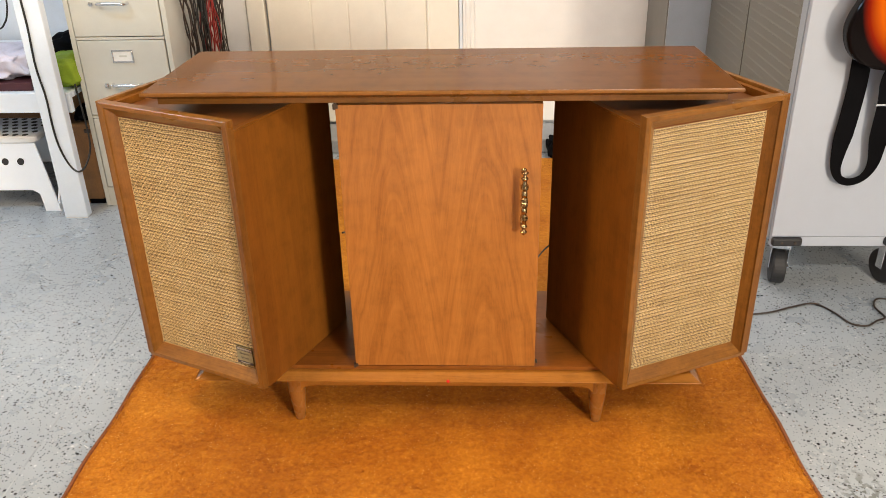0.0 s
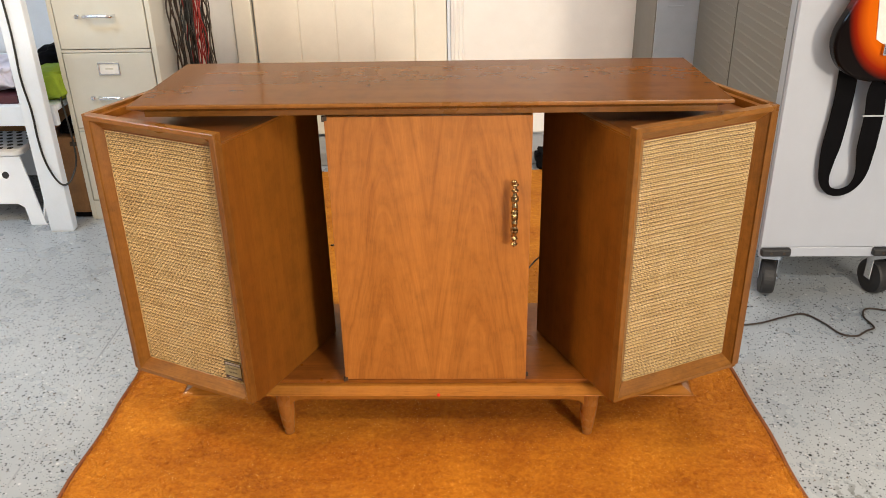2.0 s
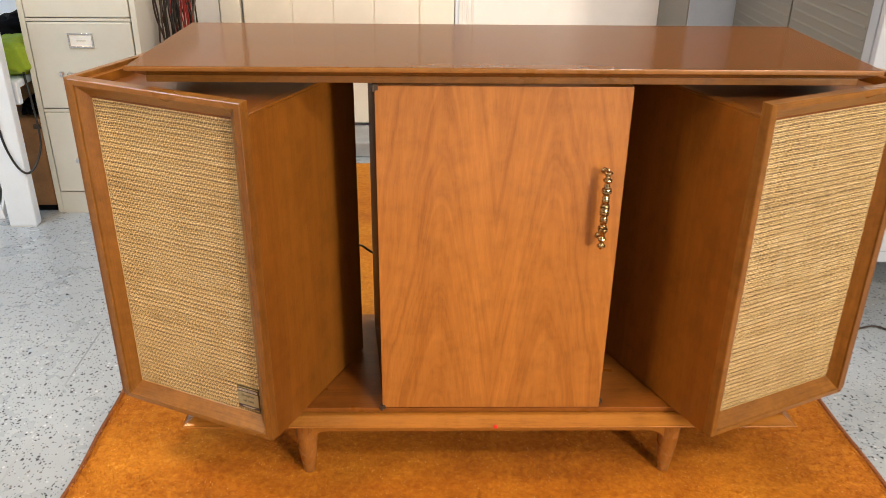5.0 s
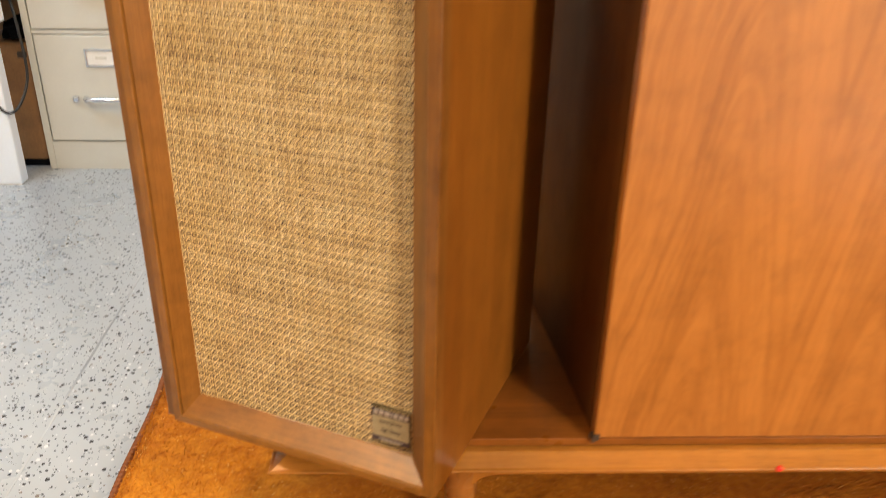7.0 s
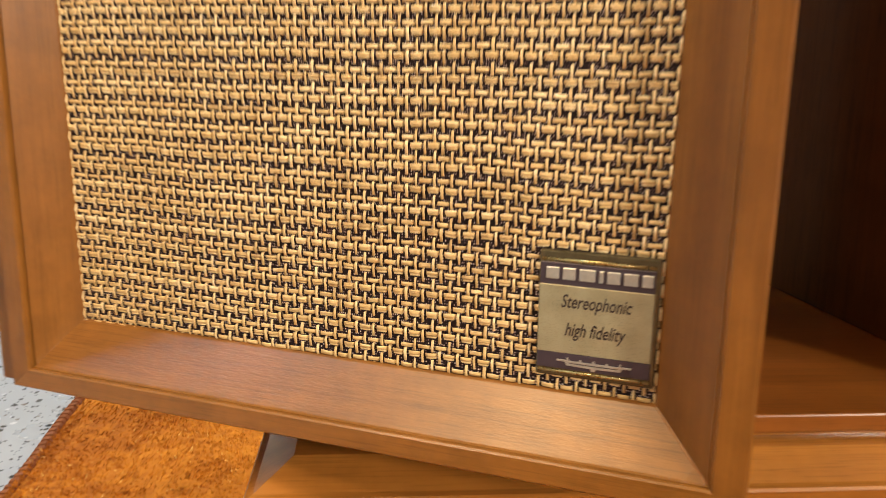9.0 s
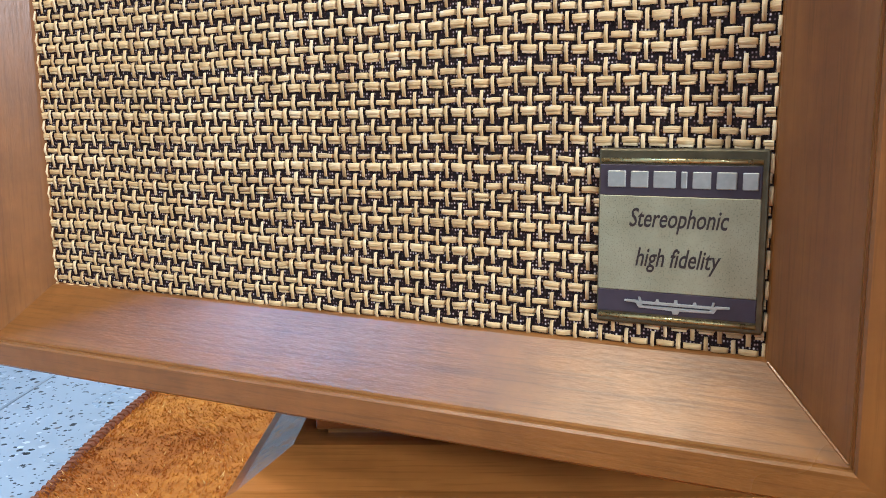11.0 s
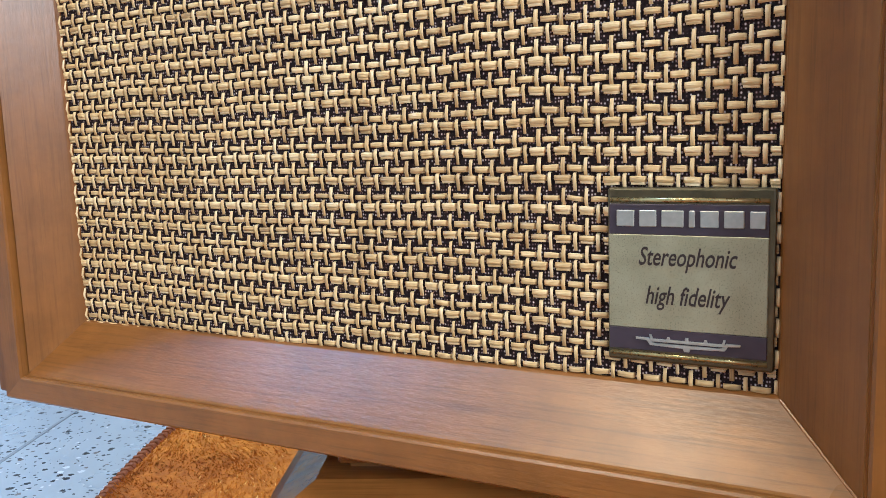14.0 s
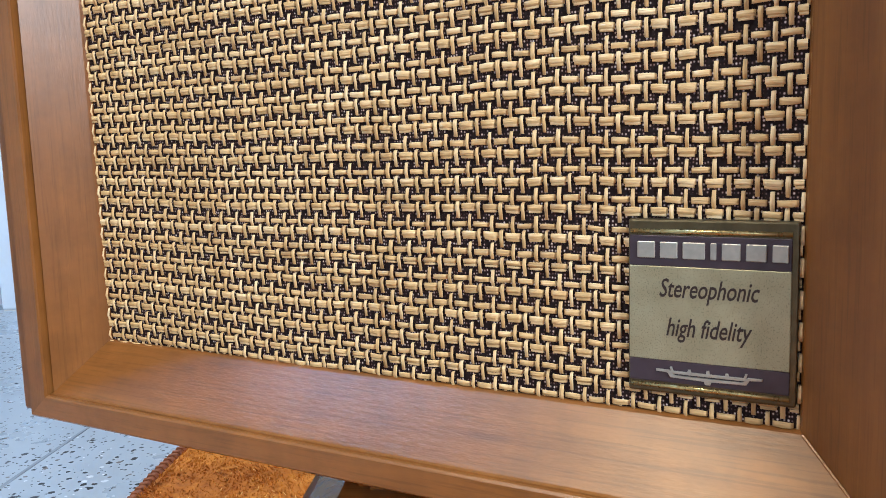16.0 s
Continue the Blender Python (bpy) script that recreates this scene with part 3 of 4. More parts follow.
# ---- speaker weave ----
def weave_meshes():
    """Straw weft in pairs over straw warp, one strand after another; strands dive behind the dark cloth where they cross under."""
    x0, x1, z0, z1 = -0.1300, 0.1434, 0.2225, 0.7790
    pitch, pair, gap = 0.00374, 0.00860, 0.00312
    cols = int((x1 - x0) / pitch)
    rnd = random.Random(11)
    xs = [x0 + pitch * (i + 0.5) + rnd.gauss(0, 0.00022) for i in range(cols)]
    rows = []
    z = z0 + 0.0008
    while z < z1 - 0.003:
        g = rnd.gauss(0, 0.00015)
        rows += [z + g, z + gap + g * 0.6]
        z += pair

    def drift(x, z):
        return 0.0012 * noise.noise((x * 14, z * 9, 1.5)) + 0.0005 * noise.noise((x * 60, z * 50, 7))

    def strand(verts, faces, pts, along, w, h):
        start = len(verts)
        for i, (p, f) in enumerate(pts):
            ww = w * (1 + 0.16 * noise.noise((p[0] * 260, p[2] * 260, along))) * f
            for a, b in ((-0.5, -0.3), (-0.43, 0.85), (-0.06, 0.72), (0.40, 1.0), (0.5, -0.3)):
                verts.append((p[0] + (0 if along == 0 else a * ww), p[1] - b * h, p[2] + (a * ww if along == 0 else 0)))
            if i:
                k = start + 5 * i
                for q in range(4):
                    faces.append((k - 5 + q, k + q, k + q + 1, k - 4 + q))

    def inside(a, lo, hi):
        return min(max(a, lo), hi)

    wv, wf, vv, vf = [], [], [], []
    for r, z in enumerate(rows):
        lower = r % 2 == 0
        # a broad strand, and under the lower one of each pair a fine second fibre
        for k in ((0, 1) if lower else (0,)):
            w = rnd.uniform(0.00072, 0.00090) if k else rnd.uniform(0.00152, 0.00192)
            off = -0.00125 if k else 0.0
            pts = []
            for c, x in enumerate(xs):
                over = (r + c) % 2 == 0
                dip = 0.40 if k else 0.30
                for dx, lift, f in ((0.0, 0.00028 if k else 0.00052, 1.06),) if over else ((-0.50, 0.00022 if k else 0.00040, 1.0), (-dip - 0.06, 0.0001, 0.96), (-dip, -0.0014, 0.9), (dip, -0.0014, 0.9), (dip + 0.06, 0.0001, 0.96), (0.50, 0.00022 if k else 0.00040, 1.0)):
                    px = inside(x + dx * pitch, -0.1297, 0.1432)
                    pts.append(((px, -lift - 0.00012 * noise.noise((px * 500, z * 300, 4)), z + off + drift(px, z) + 0.0003 * noise.noise((px * 210, z * 400, 9))), f))
            strand(wv, wf, pts, 0, w, 0.00026)
    for c, x in enumerate(xs):
        w = rnd.uniform(0.00092, 0.00138)
        pts = []
        for r, z in enumerate(rows):
            over = (r + c) % 2 == 1
            px = x + 0.00035 * noise.noise((c * 3.1, z * 40, 2))
            zz = z + drift(px, z)
            low = [(-0.00385, -0.0010, 0.9), (-0.0037, 0.0001, 0.98), (-0.0016, 0.0004, 1.0), (0.0, 0.00078, 1.08), (0.0015, 0.0003, 1.0), (0.0018, -0.0010, 0.95)]
            high = [(-0.00225, -0.0010, 0.95), (-0.0020, 0.0002, 1.0), (0.0, 0.00078, 1.08), (0.0016, 0.0004, 1.0), (0.0029, 0.0001, 0.98), (0.00305, -0.0010, 0.9)]
            for dz, lift, f in ((low if r % 2 == 0 else high) if over else ((0.0, -0.0012, 0.8),)):
                lift = min(lift, -0.0002) if not 0.2263 < zz + dz < 0.7750 else lift
                pts.append(((px, -lift, inside(zz + dz, 0.2238, 0.7775)), f))
        strand(vv, vf, pts, 1, w, 0.00034)
    return raw_mesh("weft_straw", wv, wf), raw_mesh("warp_straw", vv, vf)


WEFT, WARP = weave_meshes()


# ---- the console ----
console = thing("stereo_console", pose(0, 0, RUG), "mid-century walnut stereo console with two swung-out speaker boxes", "console")
DZ = -RUG  # heights below are above the floor


def cpart(name, bm, mat, label="", parent=console, smooth=False, m=None):
    ob = part(name, bm, mat, parent, label, smooth=smooth)
    ob.matrix_basis = (Matrix.Translation((0, 0, DZ)) if parent is console else Matrix.Identity(4)) @ (m or Matrix.Identity(4))
    return ob


def plan_ring(xf, xb, yf, yb, z):
    return [(-xf, yf, z), (xf, yf, z), (xb, yb, z), (-xb, yb, z)]


def soft(bm, off, seg=2):
    bmesh.ops.bevel(bm, geom=bm.edges[:], offset=off, segments=seg, profile=0.5, affect="EDGES")
    return bm


# top: thin edge, deep undercut bevel, narrow band
# lighter walnut puts the bright line along the edge into colour
top = cpart("top_panel", soft(loft([plan_ring(0.575, 0.558, -0.022, 0.304, 0.8342), plan_ring(0.581, 0.563, -0.028, 0.310, 0.8355), plan_ring(0.581, 0.563, -0.028, 0.310, 0.8408), plan_ring(0.5798, 0.562, -0.0268, 0.309, 0.8422)]), 0.0008, 1), wood_x, "walnut top, its edge in lighter wood for the light it catches")
# thin darker sheet, added so that only the edge stays bright
cpart("veneer", loft([plan_ring(0.5788, 0.5610, -0.0258, 0.3080, 0.8420), plan_ring(0.5788, 0.5610, -0.0258, 0.3080, 0.8425), plan_ring(0.5784, 0.5606, -0.0254, 0.3076, 0.8427)]), wood_top, "polished reddish walnut top", top)
# bevel has the dark top wood, so its shade lies in the colour
cpart("bevel", loft([plan_ring(0.561, 0.546, 0.004, 0.281, 0.8218), plan_ring(0.577, 0.559, -0.024, 0.306, 0.8345)]), wood_top, "undercut bevel below the top edge, shade put into dark wood", top)
cpart("band", soft(loft([plan_ring(0.560, 0.545, 0.005, 0.280, 0.8105), plan_ring(0.560, 0.545, 0.005, 0.280, 0.8217)]), 0.001), wood_x, "", top)

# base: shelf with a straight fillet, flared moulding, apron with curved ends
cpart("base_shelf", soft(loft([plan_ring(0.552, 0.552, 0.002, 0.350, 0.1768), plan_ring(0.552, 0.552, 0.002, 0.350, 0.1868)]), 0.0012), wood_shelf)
cpart("base_moulding", loft([plan_ring(0.570, 0.570, -0.016, 0.352, 0.1595), plan_ring(0.577, 0.577, -0.024, 0.352, 0.1598), plan_ring(0.5790, 0.5790, -0.0260, 0.352, 0.1608), plan_ring(0.5796, 0.5796, -0.0266, 0.352, 0.1622), plan_ring(0.5786, 0.5786, -0.0256, 0.352, 0.1636), plan_ring(0.5755, 0.5755, -0.0225, 0.352, 0.1645), plan_ring(0.5590, 0.5590, -0.0055, 0.351, 0.1742), plan_ring(0.5560, 0.5560, -0.0025, 0.351, 0.1744), plan_ring(0.5480, 0.5480, 0.0060, 0.348, 0.1744), plan_ring(0.5480, 0.5480, 0.0060, 0.348, 0.1769)]), wood_lip, "flared moulding with a worn edge")


def apron():
    pts = [(-0.354, 0.1594), (0.354, 0.1594), (0.354, 0.107)]
    for i in range(9):
        a = i / 8 * math.pi / 2
        pts.append((0.340 - 0.036 * (1 - math.cos(a)), 0.107 + 0.015 * math.sin(a)))
    pts2 = [(-x, z) for x, z in pts[3:]][::-1]
    return extrude_outline(pts + pts2 + [(-0.354, 0.107)], 0.0145, 0.0300, 0.001)


cpart("apron", apron(), wood_lip)
cpart("rear_apron", box(-0.354, 0.354, 0.31, 0.328, 0.125, 0.1594, 0.001), wood_lip)
leg_profile = [(0.0095, 0.0), (0.0115, 0.002), (0.0125, 0.012), (0.0168, 0.045), (0.0200, 0.080), (0.0212, 0.112), (0.0208, 0.138), (0.0205, 0.1515)]
for x in (-0.357, 0.357):
    for y in (0.034, 0.300):
        o = part("leg", lathe(leg_profile, 28), wood_leg, console, smooth=True)
        o.matrix_basis = pose(x, y, -0.0005, 2.0 if y < 0.1 else -2.0, 0, 0)
cpart("pilot_lamp", lathe([(0.0036, 0), (0.0036, 0.003), (0.0020, 0.004)], 16, "y"), red_lens, "small red pilot lamp", m=pose(0.008, -0.0262, 0.1652, 0, 0, 180))

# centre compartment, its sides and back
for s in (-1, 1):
    cpart("side_panel", box(-0.008, 0.008, 0.0, 0.306, 0.187, 0.8105, 0.001), dark_panel, "walnut side of the centre compartment, shade in its colour", m=pose(s * 0.197, 0.022, 0, 0, 0, -4.5 if s > 0 else 6.3))
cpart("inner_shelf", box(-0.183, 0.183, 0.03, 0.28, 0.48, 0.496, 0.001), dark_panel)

door = cpart("door", box(-0.205, 0.205, 0.0, 0.0185, 0.1895, 0.8075, 0.0012), wood_door, "closed flat walnut door with arched grain")
for z0, z1 in ((0.8005, 0.8102), (0.1865, 0.1945)):
    b = box(-0.2095, -0.199, -0.0022, 0.006, z0, z1, 0.0008)
    join(b, lathe([(0.0028, z0 - 0.001), (0.0028, z1)], 12), pose(-0.2065, -0.0018, 0))
    cpart("hinge", b, dark_metal, "small dark metal pivot hinge", door)
cpart("catch", box(0.2055, 0.211, 0.001, 0.010, 0.196, 0.203, 0.001), dark_metal, "small metal catch", door)


def pull():
    """Turned brass bar of beads and rings."""
    L = 0.146
    beads = [(0.0, 0.0010), (0.002, 0.0022), (0.004, 0.0024), (0.0055, 0.0052), (0.007, 0.0062), (0.0085, 0.0062), (0.010, 0.0048), (0.0125, 0.0030), (0.0155, 0.0030), (0.017, 0.0044), (0.0185, 0.0058), (0.0205, 0.0064), (0.0225, 0.0058), (0.024, 0.0044), (0.0255, 0.0034), (0.030, 0.0040),
             (0.0335, 0.0044), (0.0345, 0.0066), (0.036, 0.0070), (0.0372, 0.0056), (0.0385, 0.0072), (0.0402, 0.0072), (0.0414, 0.0056), (0.0426, 0.0068), (0.044, 0.0046), (0.047, 0.0040), (0.052, 0.0052), (0.0555, 0.0056), (0.059, 0.0050), (0.0615, 0.0042), (0.0635, 0.0060), (0.065, 0.0066), (0.0662, 0.0052), (0.0675, 0.0066), (0.0695, 0.0068), (0.071, 0.0054), (0.073, 0.0066)]
    prof = [(r * 1.18, h) for h, r in beads] + [(r * 1.18, L - h) for h, r in beads[::-1][1:]]
    return lathe(prof, 20)


handle = cpart("handle", pull(), brass, "turned antique brass pull", door, smooth=False, m=pose(0.171, -0.028, 0.536))
for z in (0.536 + 0.0142, 0.536 + 0.1318):
    join_b = lathe([(0.0058, 0.0), (0.0058, 0.002), (0.0030, 0.005), (0.0030, 0.027)], 14, "y")
    cpart("handle_post", join_b, brass, "", door, m=pose(0.171, -0.0255 + 0.0255, z, 0, 0, 180))


# ---- speaker boxes ----
FRAME = [((-0.1530, 0.1765, 0.1955, 0.8085), 0.0145), ((-0.1530, 0.1765, 0.1955, 0.8085), -0.0042), ((-0.1519, 0.1754, 0.1966, 0.8074), -0.0055),
         ((-0.1424, 0.1651, 0.2048, 0.7993), -0.0055), ((-0.1416, 0.1643, 0.2056, 0.7985), -0.0048), ((-0.1415, 0.1642, 0.2057, 0.7984), -0.0004), ((-0.14085, 0.16355, 0.20625, 0.79785), -0.0004),
         ((-0.1405, 0.1632, 0.2066, 0.7975), -0.0024), ((-0.1290, 0.1424, 0.2245, 0.7769), 0.0165), ((-0.1282, 0.1416, 0.2253, 0.7761), 0.0182), ((-0.1282, 0.1416, 0.2253, 0.7761), 0.0225)]


def frame_rail(side, flip):
    """One mitred side of the picture-frame front: flat lip, fine step, then a bevel down to the cloth."""
    bm = bmesh.new()
    rings = [[], []]
    for (xa, xb, za, zb), y in FRAME:
        y = -0.0036 if side != "outer" and y == -0.0004 else y
        ends = {"bottom": ((xa, za), (xb, za)), "top": ((xa, zb), (xb, zb)), "outer": ((xa, za), (xa, zb)), "inner": ((xb, za), (xb, zb))}[side]
        for k in (0, 1):
            rings[k].append(bm.verts.new((flip * ends[k][0], y, ends[k][1])))
    n = len(FRAME)
    for i in range(n - 1):
        bm.faces.new((rings[0][i], rings[0][i + 1], rings[1][i + 1], rings[1][i]))
    bm.faces.new((rings[0][-1], rings[0][0], rings[1][0], rings[1][-1]))
    return bm


def speaker_box(m, s, badge):
    """s = +1 when the inner side lies at local +x, -1 when mirrored."""
    Z0, Z1, D = 0.189, 0.803, 0.335

    def span(a, b, y0, y1, z0, z1, bev=0.0):
        return box(min(s * a, s * b), max(s * a, s * b), y0, y1, z0, z1, bev)

    T = Z1 - 0.0165  # the lid lies below the rim of the frame
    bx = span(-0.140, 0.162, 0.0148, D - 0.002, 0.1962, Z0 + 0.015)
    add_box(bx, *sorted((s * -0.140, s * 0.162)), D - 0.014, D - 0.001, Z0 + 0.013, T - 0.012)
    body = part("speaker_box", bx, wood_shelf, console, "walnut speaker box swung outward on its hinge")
    body.matrix_basis = Matrix.Translation((0, 0, DZ)) @ m
    put = lambda n, b, mt, lab="", sm=False, mm=None: cpart(n, b, mt, lab, body, sm, mm)
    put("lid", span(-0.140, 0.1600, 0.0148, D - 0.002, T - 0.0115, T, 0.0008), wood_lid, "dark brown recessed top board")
    put("inner_side", span(0.1625, 0.1755, 0.0148, D, Z0 + 0.0005, T - 0.0035, 0.0012), wood_side, "walnut veneered inner side")
    put("lid_edge", soft(loft([[(s * x, y, z) for x, y in ((0.1603, 0.0150), (0.1752, 0.0150), (0.1752, D), (0.1603, D))] for z in (T - 0.0033, T + 0.0004)]), 0.0006, 1), wood_side, "worn edge of the top board")
    put("outer_side", span(-0.1537, -0.1668, 0.0012, D, 0.1950, Z1 + 0.005, 0.0014), wood_z)
    put("outer_lining", span(-0.1405, -0.1533, 0.0148, D - 0.003, 0.1965, Z1 - 0.002), wood_side)
    put("frame_rail", frame_rail("bottom", s), wood_x, "bevelled bottom rail")
    put("frame_rail", frame_rail("top", s), wood_x)
    put("frame_stile", frame_rail("outer", s), wood_z)
    put("frame_stile", frame_rail("inner", s), wood_z)
    put("speaker_cloth", span(-0.1305, 0.1440, 0.0187, 0.0215, 0.2228, 0.7785), backing_mat, "dark speckled backing cloth")
    for name, me in (("weft_straw", WEFT), ("warp_straw", WARP)):
        shared(name, me, weft_mat if me is WEFT else warp_mat, body, "woven pale straw strands", pose(0 if s > 0 else -0.0134, 0.0182, 0), smooth=True, kind="stuff")
    for za, zb in ((0.2245, 0.2066), (0.7769, 0.7975)):
        put("worn_mitre", tube([(s * 0.1426, 0.0160, za), (s * 0.1630, -0.0024, zb)], 0.0004, 6, 3), wood_leg, "pale worn mitre edge")
    if badge:
        make_badge(put, body)
    return body


def make_badge(put, body):
    x0, x1, z0, z1, y = 0.0957, 0.1407, 0.2316, 0.2813, 0.0183
    cx = (x0 + x1) / 2
    put("badge_plate", box(x0, x1, y - 0.0026, y + 0.001, z0, z1, 0.0007), bronze, "small bronze nameplate with gold rims")
    put("badge_rim", lathe([(0.0007, x0 + 0.0008), (0.0007, x1 - 0.0016)], 10, "x"), gold, "", True, pose(0, y - 0.0025, z1 - 0.0034))
    put("badge_rim", lathe([(0.0007, x0 + 0.0008), (0.0007, x1 - 0.0016)], 10, "x"), gold, "", True, pose(0, y - 0.0025, z0 + 0.0022))
    put("badge_band", box(x0 + 0.0005, x1 - 0.0016, y - 0.0030, y - 0.0020, z1 - 0.0131, z1 - 0.0045, 0.0002, 1), purple, "dull violet enamel band")
    put("badge_band", box(x0 + 0.0005, x1 - 0.0016, y - 0.0030, y - 0.0020, z0 + 0.0034, z0 + 0.0098, 0.0002, 1), purple, "dull violet enamel band")
    put("badge_face", box(x0 + 0.0005, x1 - 0.0016, y - 0.0031, y - 0.0020, z0 + 0.0098, z1 - 0.0131, 0.0002, 1), badge_mat, "speckled pale brass panel")
    # raised maker's mark as plain blocks
    widths = (0.0050, 0.0048, 0.0060, 0.0016, 0.0048, 0.0052, 0.0040)
    x = x0 + 0.0028
    for w in widths:
        put("mark_block", box(x, x + w, y - 0.0036, y - 0.0029, z1 - 0.0108, z1 - 0.0062, 0.0002, 1), pewter)
        x += w + 0.0014
    for body_text, z, sz in (("Stereophonic", z1 - 0.0216, 0.0074), ("high fidelity", z1 - 0.0326, 0.0074)):
        me = text_mesh(body_text, sz, 0.00008, 0.28, 0.66)
        shared("lettering", me, ink, body, "dark script lettering", pose(cx - 0.0005, y - 0.00315, z))
    # long low emblem with small posts
    mm = 0.001
    up = [(0.35, 1.5), (0.55, 0.55), (4.5, 0.55), (4.75, 1.3), (5.35, 1.3), (5.6, 0.55), (9.4, 0.55), (9.8, 1.7), (10.4, 1.7), (9.9, -0.25)]
    low = [(9.6, -0.35), (9.9, 0.25), (10.6, 0.75), (14.2, 0.75), (14.2, 0.15), (11.0, -0.05), (10.2, -1.35), (1.0, -1.6), (0.7, -2.5)]
    e = bmesh.new()
    for half in (up, [(0.0, -0.65)] + [(8.9, -0.65)] + low):
        pts = [(x, z) for x, z in half if x > 0]
        ring = [(cx + x * mm, z0 + (6.5 + z) * mm) for x, z in [(-x, z) for x, z in pts[::-1]] + pts]
        join(e, extrude_outline(ring, y - 0.0036, y - 0.0029, 0.0001))
    put("emblem", e, pewter, "raised pewter emblem")


speaker_box(pose(-0.553, -0.0287, 0, 0, 0, -24.34), 1, True)
speaker_box(pose(0.5455, -0.0195, 0, 0, 0, 24.9), -1, False)


# ---- filing cabinet ----
def filing_cabinet():
    x0, x1, y0, y1, H = -1.372, -1.013, 1.34, 2.02, 1.26
    c = thing("filing_cabinet", pose(x0, y0, 0), "tall cream steel filing cabinet with chrome pulls", "filing cabinet")
    w = x1 - x0
    b = bmesh.new()
    add_box(b, 0, 0.018, 0, y1 - y0, 0.0, H, 0.002)
    add_box(b, w - 0.018, w, 0, y1 - y0, 0.0, H, 0.002)
    add_box(b, 0.018, w - 0.018, 0.03, y1 - y0 - 0.002, 0.0, H - 0.004)
    add_box(b, 0.018, w - 0.018, 0.0, 0.04, H - 0.03, H - 0.001)
    add_box(b, 0.018, w - 0.018, 0.001, 0.04, 0.0, 0.0765)
    part("carcass", b, cream_metal, c)
    for i in range(4):
        z0 = 0.080 + i * 0.2865
        d = part("drawer", box(0.0215, w - 0.0215, -0.004, 0.03, z0, z0 + 0.272, 0.003), cream_metal, c)
        part("drawer_lip", box(0.0195, w - 0.0195, -0.002, 0.028, z0 + 0.2745, z0 + 0.2838, 0.001), cream_metal, d)
        zt = z0 + 0.197
        f = bmesh.new()
        add_box(f, 0.140, 0.218, -0.008, -0.003, zt + 0.037, zt + 0.043, 0.001)
        add_box(f, 0.140, 0.218, -0.008, -0.003, zt - 0.003, zt + 0.003, 0.001)
        add_box(f, 0.140, 0.146, -0.0078, -0.003, zt + 0.003, zt + 0.037, 0.001)
        add_box(f, 0.212, 0.218, -0.0078, -0.003, zt + 0.003, zt + 0.037, 0.001)
        h = part("label_holder", f, chrome, d, "chrome label holder")
        part("label_card", box(0.146, 0.212, -0.0055, -0.0035, zt + 0.003, zt + 0.037), paper, d, "pale paper card")
        part("label_line", box(0.166, 0.194, -0.0062, -0.0053, zt + 0.017, zt + 0.023), cream_metal, d)
        zh = z0 + 0.114
        pb = tube([(0.126, -0.004, zh), (0.131, -0.022, zh), (0.145, -0.030, zh + 0.002), (0.180, -0.032, zh + 0.003), (0.214, -0.030, zh + 0.002), (0.226, -0.022, zh), (0.231, -0.004, zh)], 0.0062, 10, 5)
        part("pull_handle", pb, chrome, d, "curved chrome pull", smooth=True)
        part("latch", box(0.096, 0.110, -0.016, -0.003, zh - 0.008, zh + 0.007, 0.003), chrome, d, "small chrome thumb latch")


filing_cabinet()


# ---- loft post and bench ----
def post():
    p = thing("post", pose(-1.442, 1.2445, 0), "white painted wooden post standing on the floor", "post")
    part("upright", box(-0.0445, 0.0445, -0.019, 0.019, 0.002, 2.598, 0.004), white_paint, p)
    part("foot_chip", box(-0.041, 0.041, -0.0185, 0.0185, 0.0, 0.0025), paper, p)


post()


def bench():
    b = thing("bench", pose(-1.39, 1.275, 0), "white painted bench board with belongings on it", "bench")
    part("front_board", box(-1.3, 0.0, 0.0, 0.022, 0.395, 0.468, 0.003), white_paint, b)
    part("deck", box(-1.3, 0.0, 0.022, 0.86, 0.445, 0.467, 0.002), white_paint, b)
    for x in (-1.28, -0.08):
        part("leg", box(x, x + 0.06, 0.74, 0.80, 0.0, 0.4452, 0.003), white_paint, b)
    part("leg", box(-1.28, -1.22, 0.024, 0.084, 0.0, 0.4452, 0.003), white_paint, b)


bench()


def soft_heap(name, m, sx, sy, sz, mat, label, category, seed, rough=0.18):
    bm = bmesh.new()
    bmesh.ops.create_icosphere(bm, subdivisions=5, radius=1)
    for v in bm.verts:
        p = v.co.copy()
        q = Vector([math.copysign(abs(c) ** 0.55, c) for c in p])
        n = noise.noise(p * 2.2 + Vector((seed, 0, 0))) * rough + noise.noise(p * 5.5 + Vector((0, seed, 0))) * rough * 0.5
        n += 0.06 * rough / 0.18 * math.sin(9 * p.x + 5 * p.z + seed)
        q *= 1 + n
        v.co = (q.x * sx, q.y * sy, max(-1.0, q.z) * sz + sz)
    return tagged(part(name, bm, mat, None, "", m, smooth=True), label, category)


tagged(part("board", box(-1.95, -1.535, 1.305, 1.60, 0.469, 0.497, 0.002), maroon), "flat dark maroon board lying on the bench", "board")
soft_heap("plastic_bag", pose(-1.72, 1.43, 0.498), 0.17, 0.11, 0.052, lilac_cloth, "crumpled pale lilac bag on the maroon board", "bag", 3.3)
soft_heap("green_bag", pose(-1.432, 1.40, 0.469), 0.070, 0.09, 0.056, green_cloth, "lime green cloth bag on the bench", "bag", 8.1, 0.09)
soft_heap("black_bag", pose(-1.43, 1.56, 0.469), 0.115, 0.08, 0.078, black_cloth, "black cloth bag behind the green bag", "bag", 5.2, 0.12)


